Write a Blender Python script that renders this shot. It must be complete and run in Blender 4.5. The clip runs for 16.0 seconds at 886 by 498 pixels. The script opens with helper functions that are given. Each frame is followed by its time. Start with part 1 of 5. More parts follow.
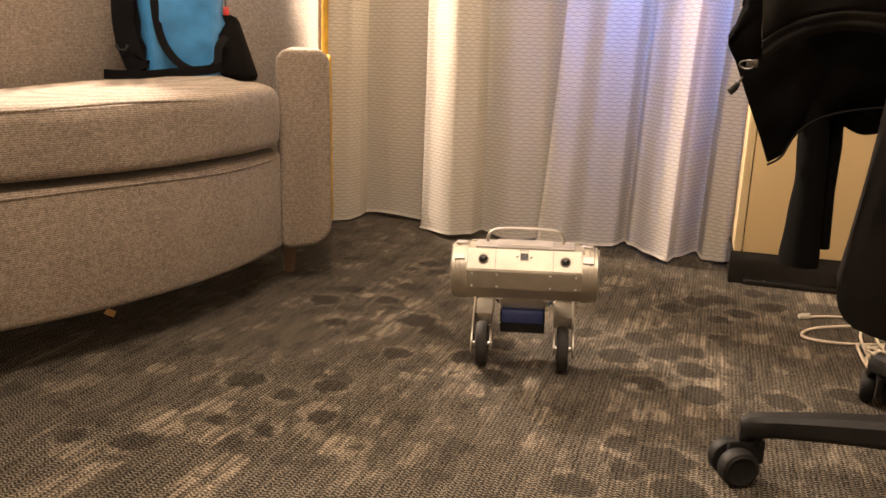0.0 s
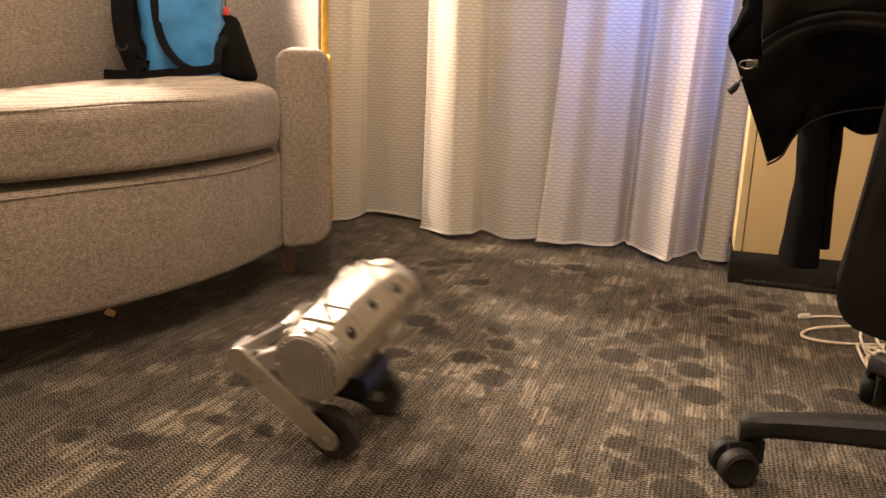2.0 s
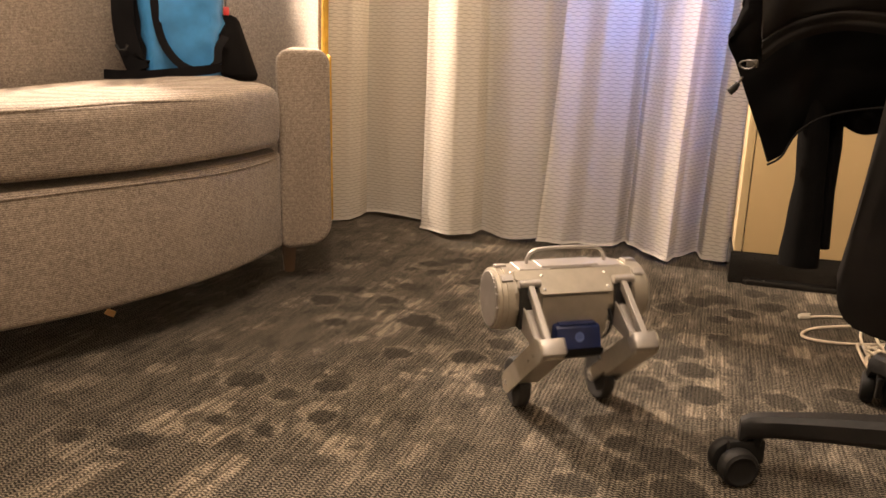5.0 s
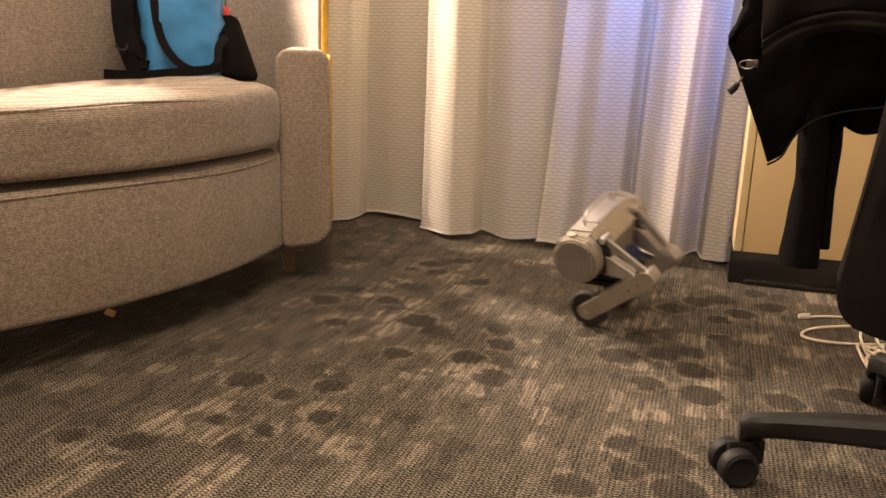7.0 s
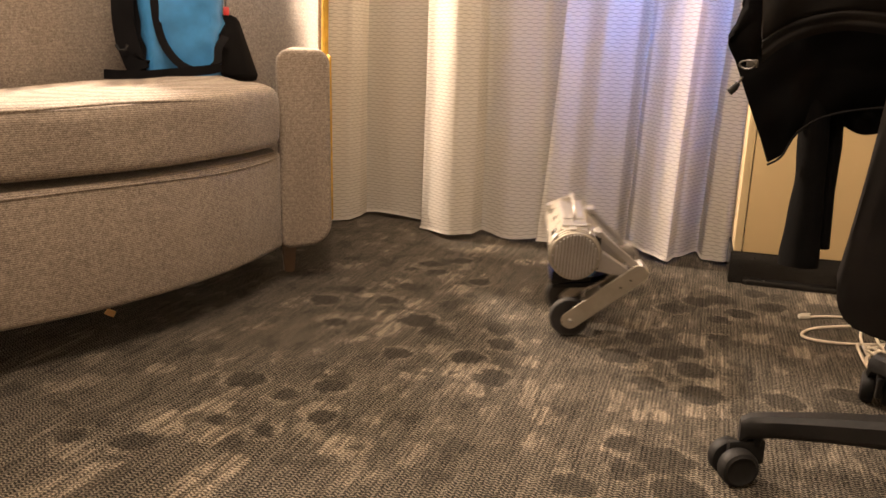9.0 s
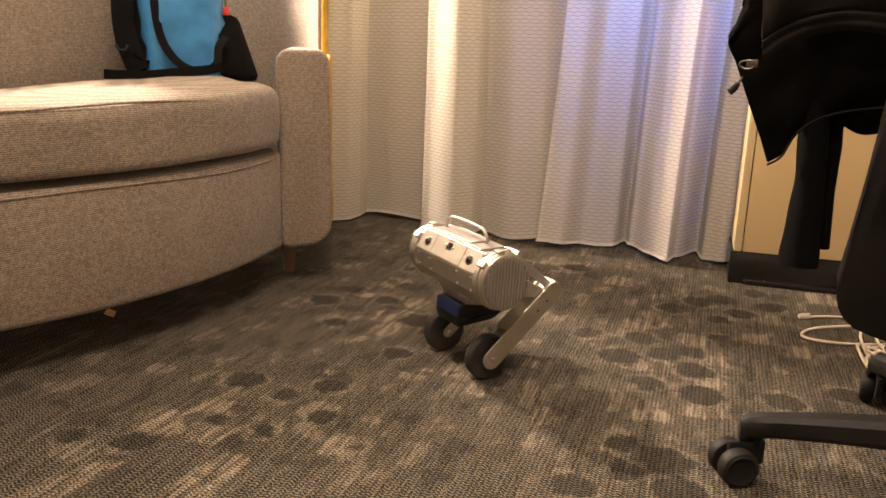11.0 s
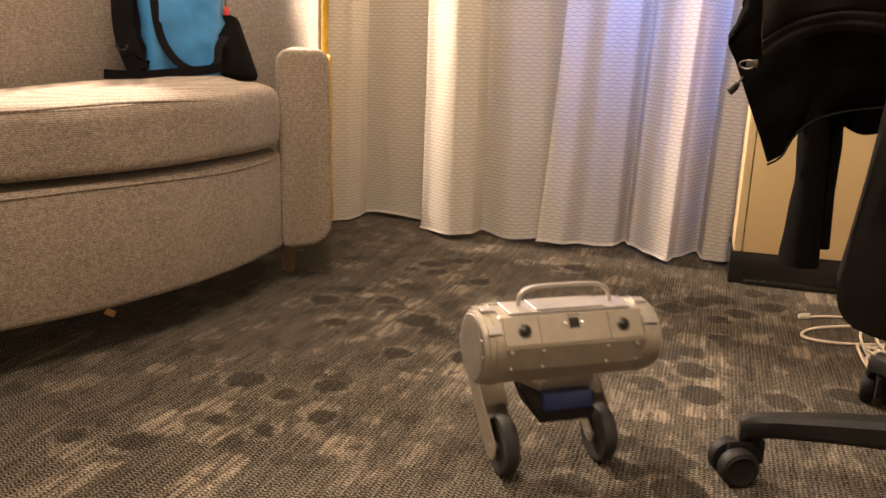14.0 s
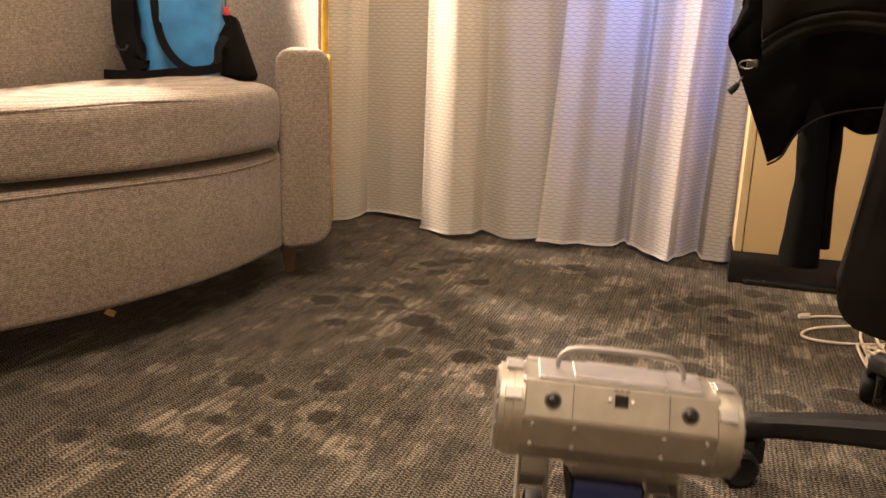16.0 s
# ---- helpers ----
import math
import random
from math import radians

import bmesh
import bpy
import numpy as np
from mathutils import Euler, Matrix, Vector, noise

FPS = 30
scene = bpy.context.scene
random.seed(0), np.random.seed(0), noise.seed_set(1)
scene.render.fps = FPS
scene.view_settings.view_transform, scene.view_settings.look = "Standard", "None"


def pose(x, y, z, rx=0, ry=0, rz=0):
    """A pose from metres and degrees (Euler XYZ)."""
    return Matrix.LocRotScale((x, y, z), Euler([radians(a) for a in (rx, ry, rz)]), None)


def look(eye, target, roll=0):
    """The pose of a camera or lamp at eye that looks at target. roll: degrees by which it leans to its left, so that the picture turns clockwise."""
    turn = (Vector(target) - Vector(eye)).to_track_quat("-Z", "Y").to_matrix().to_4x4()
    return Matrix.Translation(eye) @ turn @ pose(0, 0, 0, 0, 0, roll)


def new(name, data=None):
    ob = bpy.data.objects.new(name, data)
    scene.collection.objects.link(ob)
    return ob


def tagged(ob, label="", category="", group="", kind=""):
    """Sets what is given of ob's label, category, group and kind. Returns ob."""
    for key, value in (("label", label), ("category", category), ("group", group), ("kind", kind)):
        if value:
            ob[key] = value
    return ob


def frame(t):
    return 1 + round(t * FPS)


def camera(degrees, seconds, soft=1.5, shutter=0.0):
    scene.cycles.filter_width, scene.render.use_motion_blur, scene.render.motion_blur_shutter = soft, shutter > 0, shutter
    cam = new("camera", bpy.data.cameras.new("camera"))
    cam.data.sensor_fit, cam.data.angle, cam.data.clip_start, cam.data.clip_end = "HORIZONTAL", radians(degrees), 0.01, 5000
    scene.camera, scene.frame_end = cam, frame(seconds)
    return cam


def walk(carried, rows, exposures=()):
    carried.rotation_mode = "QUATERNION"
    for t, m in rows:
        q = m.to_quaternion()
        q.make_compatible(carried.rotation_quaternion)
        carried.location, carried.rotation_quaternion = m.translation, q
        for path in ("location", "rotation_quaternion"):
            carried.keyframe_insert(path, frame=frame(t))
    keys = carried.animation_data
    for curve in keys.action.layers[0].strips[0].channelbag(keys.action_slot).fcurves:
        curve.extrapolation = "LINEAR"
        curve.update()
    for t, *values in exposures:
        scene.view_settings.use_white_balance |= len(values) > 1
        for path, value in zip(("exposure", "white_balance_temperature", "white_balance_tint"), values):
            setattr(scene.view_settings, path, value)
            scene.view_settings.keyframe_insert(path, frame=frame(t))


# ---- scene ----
cam = camera(59.5, 16.0, soft=1.6, shutter=0.5)
EYE = pose(0, 0, 0.56, 75.2, 0, 0) @ pose(0, 0, 0, 0, 0, 1.4)
walk(cam, [(0, EYE), (16, EYE)], exposures=((0, 0.20), (16, 0.20)))

# ---------------------------------------------------------------- light
world = bpy.data.worlds.new("night_outside")
world.use_nodes = True
scene.world = world
world.node_tree.nodes["Background"].inputs[0].default_value = (0.10, 0.16, 0.40, 1)
world.node_tree.nodes["Background"].inputs[1].default_value = 0.04


def shaded_lamp(name, place, radius, power, colour):
    """A lamp under a shade, out of view, that shines all round."""
    data = bpy.data.lights.new(name, "POINT")
    data.shadow_soft_size, data.energy, data.color = radius, power, colour
    ob = new(name, data)
    ob.location = place
    return tagged(ob, "warm shaded lamp in the corner behind the sofa", "lamp")


def area_lamp(name, eye, target, size, power, colour):
    """A lamp of the room, out of view."""
    data = bpy.data.lights.new(name, "AREA")
    data.shape, data.size, data.energy, data.color = "DISK", size, power, colour
    ob = new(name, data)
    ob.matrix_world = look(eye, target)
    return tagged(ob, "warm lamp of the hotel room, out of view", "lamp")


WARM = (1.0, 0.77, 0.59)
shaded_lamp("floor_lamp", (-0.95, 2.555, 1.42), 0.06, 340, WARM)
area_lamp("ceiling_lamp", (-0.05, 0.35, 2.42), (0.0, 2.2, 0.5), 1.1, 62, WARM)

# ---------------------------------------------------------------- materials


class Nodes:
    """A small builder for node materials."""

    def __init__(self, name, colour=(0.5, 0.5, 0.5), rough=0.6, metal=0.0, spec=0.5):
        self.mat = bpy.data.materials.new(name)
        self.mat.use_nodes = True
        self.tree = self.mat.node_tree
        self.out = self.tree.nodes["Material Output"]
        self.bsdf = self.tree.nodes["Principled BSDF"]
        self.set("Base Color", (*colour, 1))
        self.set("Roughness", rough)
        self.set("Metallic", metal)
        self.set("Specular IOR Level", spec)

    def set(self, key, value):
        if hasattr(value, "is_output"):
            self.tree.links.new(value, self.bsdf.inputs[key])
        else:
            self.bsdf.inputs[key].default_value = value

    def node(self, kind, out=0, **ins):
        n = self.tree.nodes.new(kind)
        for key, value in ins.items():
            if key.startswith("_"):
                k = key[1:]
                if k == "operation":
                    n.operation = value
                elif k == "data_type":
                    n.data_type = value
                elif k == "blend_type":
                    n.blend_type = value
                elif k == "feature":
                    n.feature = value
                elif k == "bands_direction":
                    n.bands_direction = value
                elif k == "wave_type":
                    n.wave_type = value
                continue
            k = int(key[1:]) if key[0] == "i" and key[1:].isdigit() else key.replace("__", " ")
            if hasattr(value, "is_output"):
                self.tree.links.new(value, n.inputs[k])
            else:
                n.inputs[k].default_value = value
        return n.outputs[out]

    def math(self, op, a, b=0.0, c=0.0):
        return self.node("ShaderNodeMath", 0, _operation=op, i0=a, i1=b, i2=c)

    def mix(self, f, a, b, blend="MIX"):
        n = self.tree.nodes.new("ShaderNodeMix")
        n.data_type, n.blend_type = "RGBA", blend
        for i, v in ((0, f), (6, a), (7, b)):
            if hasattr(v, "is_output"):
                self.tree.links.new(v, n.inputs[i])
            else:
                n.inputs[i].default_value = v if i == 0 else (*v, 1)
        return n.outputs[2]

    def ramp(self, f, lo, hi):
        return self.node("ShaderNodeMapRange", 0, i0=f, i1=lo, i2=hi, i3=0.0, i4=1.0)

    def noise(self, vec, scale, detail=2.0, rough=0.5, out=0):
        return self.node("ShaderNodeTexNoise", out, Vector=vec, Scale=scale, Detail=detail, Roughness=rough)

    def coords(self, which="Object", scale=(1, 1, 1), turn=0.0):
        c = self.tree.nodes.new("ShaderNodeTexCoord").outputs[which]
        return self.node("ShaderNodeMapping", 0, Vector=c, Scale=scale, Rotation=(0, 0, turn))

    def bump(self, height, strength=0.3, distance=0.002):
        self.set("Normal", self.node("ShaderNodeBump", 0, Strength=strength, Distance=distance, Height=height))


def simple(name, colour, rough=0.5, metal=0.0, grain=60.0, vary=0.25, bump=0.05, spec=0.5):
    """A plain painted, moulded or metal surface with faint uneven colour, gloss and relief."""
    n = Nodes(name, colour, rough, metal, spec)
    v = n.coords()
    f = n.noise(v, grain * 0.12, 3)
    n.set("Base Color", n.mix(n.ramp(f, 0.3, 0.7), [c * (1 - vary) for c in colour], [min(1, c * (1 + vary)) for c in colour]))
    g = n.noise(v, grain, 3, 0.6)
    n.set("Roughness", n.math("MULTIPLY_ADD", g, 0.25, rough - 0.12))
    n.bump(g, bump, 0.001)
    return n.mat


ROOM = radians(18.9)      # the curtain wall's turn against the line of sight


def carpet_material():
    """Loop pile in ribs with slanting stitches; dark pebbles with pale rims and pale ribbed patches, woven in."""
    n = Nodes("carpet_pile", rough=0.95, spec=0.15)
    v = n.coords("Object", (1, 1, 1), ROOM)
    sep = n.tree.nodes.new("ShaderNodeSeparateXYZ")
    n.tree.links.new(v, sep.inputs[0])
    rib = n.math("SINE", n.math("MULTIPLY", sep.outputs[0], 2 * math.pi / 0.0066))
    side = n.math("SIGN", n.math("SINE", n.math("MULTIPLY", sep.outputs[0], math.pi / 0.0066)))
    stitch = n.math("SINE", n.math("MULTIPLY_ADD", sep.outputs[1], 2 * math.pi / 0.0060, n.math("MULTIPLY", n.math("MULTIPLY", sep.outputs[0], side), 560.0)))
    streak = n.noise(n.node("ShaderNodeMapping", 0, Vector=v, Scale=(1, 0.10, 1)), 95.0, 2, 0.6)
    broad = n.noise(n.node("ShaderNodeMapping", 0, Vector=v, Scale=(1, 0.16, 1)), 24.0, 3, 0.6)
    tone = n.noise(v, 3.2, 3, 0.6)
    fine = n.noise(v, 300.0, 2, 0.7)
    ragged = n.math("MULTIPLY", n.math("SUBTRACT", n.noise(v, 30.0, 4, 0.75), 0.5), 0.060)
    blotch = n.noise(n.node("ShaderNodeMapping", 0, Vector=v, Scale=(1, 0.75, 1)), 15.0, 2, 0.45)

    def motif(name):
        a = n.tree.nodes.new("ShaderNodeAttribute")
        a.attribute_name = name
        return n.math("ADD", a.outputs["Fac"], ragged)

    dark, pale = motif("dark_motif"), motif("pale_motif")
    in_dark = n.math("MAXIMUM", n.ramp(dark, -0.004, 0.004), n.math("MULTIPLY", n.ramp(blotch, 0.41, 0.36), 0.7))
    rim = n.math("MULTIPLY", n.ramp(dark, -0.016, -0.008), n.math("SUBTRACT", 1.0, in_dark))
    rim = n.math("MULTIPLY", rim, n.ramp(n.noise(v, 16.0, 2), 0.40, 0.60))
    in_pale = n.math("MULTIPLY", n.math("MAXIMUM", n.ramp(pale, -0.004, 0.004), n.math("MULTIPLY", n.ramp(blotch, 0.57, 0.63), 0.6)), n.math("SUBTRACT", 1.0, in_dark))
    base = n.mix(n.ramp(broad, 0.36, 0.66), (0.026, 0.0215, 0.0166), (0.050, 0.0415, 0.032))
    base = n.mix(n.ramp(tone, 0.35, 0.65), n.mix(0.22, base, (0.02, 0.017, 0.013)), n.mix(0.10, base, (0.2, 0.17, 0.13)))
    patch = n.mix(n.ramp(streak, 0.40, 0.60), (0.105, 0.087, 0.065), (0.29, 0.240, 0.18))
    col = n.mix(n.math("MULTIPLY", in_pale, 0.88), base, patch)
    col = n.mix(n.math("MULTIPLY", rim, 0.70), col, (0.19, 0.162, 0.124))
    col = n.mix(n.math("MULTIPLY", in_dark, 0.55), col, (0.019, 0.016, 0.012))
    # pale flecks, plus relief shade put into the colour: gaps between loops darker
    tip = n.ramp(n.math("MULTIPLY_ADD", rib, 0.05, n.math("MULTIPLY_ADD", stitch, 0.135, n.math("MULTIPLY_ADD", streak, 0.26, fine))), 0.56, 0.80)
    lit = n.mix(n.math("MULTIPLY_ADD", in_dark, -0.11, 0.205), n.mix(0.25, col, (1, 1, 1), "OVERLAY"), (0.76, 0.67, 0.53))
    col = n.mix(tip, n.mix(0.70, col, (0.0, 0.0, 0.0)), lit)
    n.set("Base Color", col)
    n.bump(n.math("MULTIPLY_ADD", rib, 0.12, n.math("MULTIPLY_ADD", stitch, 0.25, fine)), 0.7, 0.004)
    return n.mat


def weave_material(name, dark, light, pitch=0.0034, turn=0.0, strength=0.5):
    """Upholstery: fine crosswise slubs, with worn light threads."""
    n = Nodes(name, rough=0.9, spec=0.2)
    n.set("Sheen Weight", 0.25)
    n.set("Sheen Roughness", 0.5)
    v = n.coords("Object", (1, 1, 1), turn)
    sep = n.tree.nodes.new("ShaderNodeSeparateXYZ")
    n.tree.links.new(v, sep.inputs[0])
    wob = n.noise(v, 90.0, 2)
    row = n.math("SINE", n.math("MULTIPLY_ADD", sep.outputs[2], 2 * math.pi / pitch, n.math("MULTIPLY", wob, 1.0)))
    slub = n.noise(n.node("ShaderNodeMapping", 0, Vector=v, Scale=(1, 1, 1.5)), 330.0, 2, 0.7)
    cloud = n.noise(v, 14.0, 3, 0.6)
    square = n.noise(n.node("ShaderNodeMapping", 0, Vector=v, Scale=(1, 1, 1.2)), 115.0, 1, 0.4)
    slub = n.math("MULTIPLY_ADD", n.ramp(square, 0.42, 0.58), 0.09, slub)
    f = n.math("MULTIPLY_ADD", row, 0.11, n.math("MULTIPLY_ADD", slub, 0.95, n.math("MULTIPLY", cloud, 0.10)))
    n.set("Base Color", n.mix(n.ramp(f, 0.38, 0.92), dark, light))
    n.bump(n.math("MULTIPLY_ADD", row, 0.15, slub), strength, 0.0015)
    return n.mat


def curtain_material():
    """Off-white sheer with thin dark rows that pinch together and part, as in a honeycomb."""
    n = Nodes("curtain_sheer", rough=0.75, spec=0.25)
    uv = n.tree.nodes.new("ShaderNodeTexCoord").outputs["UV"]
    sep = n.tree.nodes.new("ShaderNodeSeparateXYZ")
    n.tree.links.new(uv, sep.inputs[0])
    u, v = sep.outputs[0], sep.outputs[1]
    pitch = 0.0098
    row = n.math("DIVIDE", v, pitch)
    odd = n.math("MULTIPLY_ADD", n.math("FLOOR", n.math("MODULO", row, 2.0)), 2.0, -1.0)
    swing = n.math("SINE", n.math("MULTIPLY", u, 2 * math.pi / 0.030))
    swing = n.node("ShaderNodeClamp", 0, i0=n.math("MULTIPLY", swing, 2.6), i1=-1.0, i2=1.0)
    jitter = n.math("MULTIPLY", n.math("SUBTRACT", n.noise(n.node("ShaderNodeMapping", 0, Vector=uv, Scale=(1, 1, 1)), 45.0, 2), 0.5), 0.35)
    y = n.math("ADD", n.math("FRACT", row), n.math("ADD", n.math("MULTIPLY", n.math("MULTIPLY", swing, odd), 0.12), jitter))
    line = n.ramp(n.math("ABSOLUTE", n.math("SUBTRACT", y, 0.5)), 0.105, 0.04)
    thread = n.noise(n.node("ShaderNodeMapping", 0, Vector=uv, Scale=(6, 1, 1)), 380.0, 2)
    cloth = n.mix(n.ramp(thread, 0.3, 0.7), (0.80, 0.765, 0.70), (0.90, 0.87, 0.81))
    col = n.mix(n.math("MULTIPLY", line, 0.66), cloth, (0.22, 0.185, 0.15))
    n.set("Base Color", col)
    n.bump(n.math("MULTIPLY_ADD", line, -0.6, thread), 0.25, 0.001)
    tr = n.tree.nodes.new("ShaderNodeBsdfTranslucent")
    n.tree.links.new(col, tr.inputs["Color"])
    mx = n.tree.nodes.new("ShaderNodeMixShader")
    mx.inputs[0].default_value = 0.30
    n.tree.links.new(n.bsdf.outputs[0], mx.inputs[1])
    n.tree.links.new(tr.outputs[0], mx.inputs[2])
    n.tree.links.new(mx.outputs[0], n.out.inputs[0])
    return n.mat


def metal_material(name, colour, rough, turn=(1, 1, 30)):
    """Brushed, slightly dull aluminium with handling marks."""
    n = Nodes(name, colour, rough, 0.86)
    v = n.coords("Object", turn)
    brush = n.noise(v, 60.0, 3, 0.6)
    spot = n.noise(n.coords(), 45.0, 3, 0.6)
    n.set("Base Color", n.mix(n.ramp(spot, 0.35, 0.75), [c * 0.86 for c in colour], colour))
    n.set("Roughness", n.math("MULTIPLY_ADD", brush, 0.18, n.math("MULTIPLY_ADD", spot, 0.08, rough - 0.11)))
    n.bump(brush, 0.08, 0.0006)
    return n.mat


def cloth_black(name, colour=(0.012, 0.011, 0.011), rough=0.75):
    n = Nodes(name, colour, rough, 0, 0.05)
    v = n.coords()
    g = n.noise(v, 700.0, 2, 0.6)
    c = n.noise(v, 9.0, 3)
    n.set("Base Color", n.mix(n.ramp(c, 0.3, 0.7), [k * 0.75 for k in colour], [k * 1.4 for k in colour]))
    n.bump(n.math("MULTIPLY_ADD", g, 0.4, c), 0.35, 0.0015)
    return n.mat


M_CARPET = carpet_material()
M_SOFA = weave_material("sofa_weave", (0.125, 0.096, 0.072), (0.46, 0.385, 0.305))
M_MUSTARD = simple("mustard_cloth", (0.52, 0.30, 0.035), 0.8, grain=300, bump=0.3)
M_CURTAIN = curtain_material()
M_WALL = simple("wall_paint", (0.62, 0.57, 0.48), 0.8, grain=90, vary=0.04, bump=0.12)
M_CEIL = simple("ceiling_paint", (0.80, 0.78, 0.74), 0.9, grain=120, vary=0.03, bump=0.1)
M_WOODLEG = simple("leg_wood", (0.16, 0.10, 0.062), 0.45, grain=70, vary=0.35, bump=0.1)
M_CABINET = simple("cabinet_laminate", (0.60, 0.45, 0.235), 0.38, grain=35, vary=0.05, bump=0.03)
M_EDGE = simple("cabinet_edge", (0.64, 0.50, 0.28), 0.4, grain=40, vary=0.06, bump=0.03)
M_PLINTH = simple("plinth_gloss", (0.012, 0.011, 0.010), 0.22, grain=40, vary=0.3, bump=0.03)
M_PLASTIC = simple("black_plastic", (0.008, 0.0075, 0.007), 0.58, grain=240, vary=0.25, bump=0.12, spec=0.3)
M_RUBBER = simple("rubber", (0.020, 0.018, 0.016), 0.75, grain=200, vary=0.4, bump=0.25)
M_JACKET = cloth_black("jacket_softshell", (0.0085, 0.008, 0.008), 0.8)
M_SHELL = cloth_black("jacket_shell", (0.017, 0.0155, 0.0145), 0.8)
# blackest jacket cloth: the lining, and shade put into the front panel's colour
M_LINING_SHADE = cloth_black("jacket_lining_and_shade", (0.0035, 0.0032, 0.003), 0.9)
M_STRAP = cloth_black("webbing", (0.006, 0.0055, 0.006), 0.7)
M_MESHPOCKET = cloth_black("stretch_pocket", (0.006, 0.0055, 0.0055), 0.9)
M_GREYPAD = simple("grey_pad", (0.085, 0.082, 0.080), 0.7, grain=260, vary=0.2, bump=0.25)
M_BLUE = simple("pack_nylon", (0.045, 0.225, 0.50), 0.33, grain=160, vary=0.18, bump=0.25)
M_RED = simple("red_tab", (0.55, 0.03, 0.025), 0.5)
M_CABLE = simple("cable_sheath", (0.68, 0.60, 0.48), 0.42, grain=120, vary=0.1)
M_PLUG = simple("clear_plug", (0.62, 0.58, 0.48), 0.2, grain=120, vary=0.12)
M_STEEL = metal_material("shell_aluminium", (0.50, 0.46, 0.385), 0.44)
M_STEEL2 = metal_material("machined_aluminium", (0.50, 0.47, 0.44), 0.48, (30, 1, 1))
# end plates darkened: shade between the ribs is put into the colour
M_RIB_GAP = metal_material("rib_gap_shade_metal", (0.36, 0.33, 0.29), 0.55)
M_BOLT = metal_material("bolt_steel", (0.86, 0.84, 0.80), 0.25)
M_ZIP = metal_material("zip_metal", (0.13, 0.12, 0.11), 0.4)
# near black: stands in for shade in slot and bore, also joints and bolts
M_DARK = simple("recess_shade_and_parts", (0.010, 0.009, 0.009), 0.5)
M_LENS = simple("lens_glass", (0.014, 0.012, 0.010), 0.25, bump=0.0)
M_BATTERY = simple("battery_case", (0.006, 0.014, 0.066), 0.38, grain=160, vary=0.25, bump=0.1)
M_BATMARK = simple("battery_mark", (0.10, 0.14, 0.32), 0.45)
M_WIRE = simple("blue_wire", (0.03, 0.17, 0.42), 0.4)


def glow(name, colour, strength):
    n = Nodes(name, colour)
    n.set("Emission Color", (*colour, 1))
    n.set("Emission Strength", strength)
    return n.mat


# added, unseen panels that glow to tint the curtain blue from behind
M_DIM_GLOW = glow("added_dim_glow", (0.42, 0.52, 1.0), 0.06)
M_BLUE_GLOW = glow("added_blue_glow", (0.16, 0.30, 1.0), 26.0)
M_GLASS = Nodes("window_glass", (1, 1, 1), 0.02)
M_GLASS.set("Transmission Weight", 1.0)
M_GLASS = M_GLASS.mat

# ---------------------------------------------------------------- mesh helpers


def finish(bm, smooth=True, angle=40):
    """Recalculates the normals and makes the faces smooth between soft edges."""
    bmesh.ops.recalc_face_normals(bm, faces=bm.faces)
    if smooth:
        for f in bm.faces:
            f.smooth = True
        for e in bm.edges:
            if len(e.link_faces) == 2 and e.calc_face_angle(0) > radians(angle):
                e.smooth = False
    return bm


def part(name, bm, material, parent=None, label="", m=None, angle=40):
    """Links a bmesh as one mesh object, under a thing or a part."""
    finish(bm, True, angle)
    data = bpy.data.meshes.new(name)
    bm.to_mesh(data)
    bm.free()
    data.materials.append(material)
    ob = new(name, data)
    if parent is not None:
        ob.parent = parent
    if m is not None:
        ob.matrix_basis = m
    if label:
        tagged(ob, label)
    return ob


def repeat(ob, m, parent=None):
    """Another object on the same mesh."""
    o = new(ob.name, ob.data)
    o.parent = parent if parent is not None else ob.parent
    o.matrix_basis = m
    return o


def box(x0, x1, y0, y1, z0, z1, bevel=0.0, seg=2, bm=None):
    own = bmesh.new()
    bmesh.ops.create_cube(own, size=1, matrix=Matrix.Translation(((x0 + x1) / 2, (y0 + y1) / 2, (z0 + z1) / 2)) @ Matrix.Diagonal((x1 - x0, y1 - y0, z1 - z0, 1)))
    if bevel:
        bmesh.ops.bevel(own, geom=own.edges[:], offset=bevel, segments=seg, affect="EDGES", profile=0.5)
    return merge(own, bm)


def merge(own, bm, m=None):
    """Adds one bmesh to another."""
    if m is not None:
        own.transform(m)
    if bm is None:
        return own
    data = bpy.data.meshes.new("joined")
    own.to_mesh(data)
    own.free()
    bm.from_mesh(data)
    bpy.data.meshes.remove(data)
    return bm


def lathe(profile, steps=32, axis="X", bm=None, m=None):
    """Turns a profile of (along, radius) about an axis."""
    own = bmesh.new()
    rings = []
    for a, r in profile:
        ring = []
        for i in range(steps):
            t = 2 * math.pi * i / steps
            p = (a, r * math.cos(t), r * math.sin(t)) if axis == "X" else (r * math.cos(t), r * math.sin(t), a)
            ring.append(own.verts.new(p))
        rings.append(ring)
    for r0, r1 in zip(rings, rings[1:]):
        for i in range(steps):
            own.faces.new((r0[i], r0[(i + 1) % steps], r1[(i + 1) % steps], r1[i]))
    for ring in (rings[0], rings[-1]):
        own.faces.new(ring)
    return merge(own, bm, m)


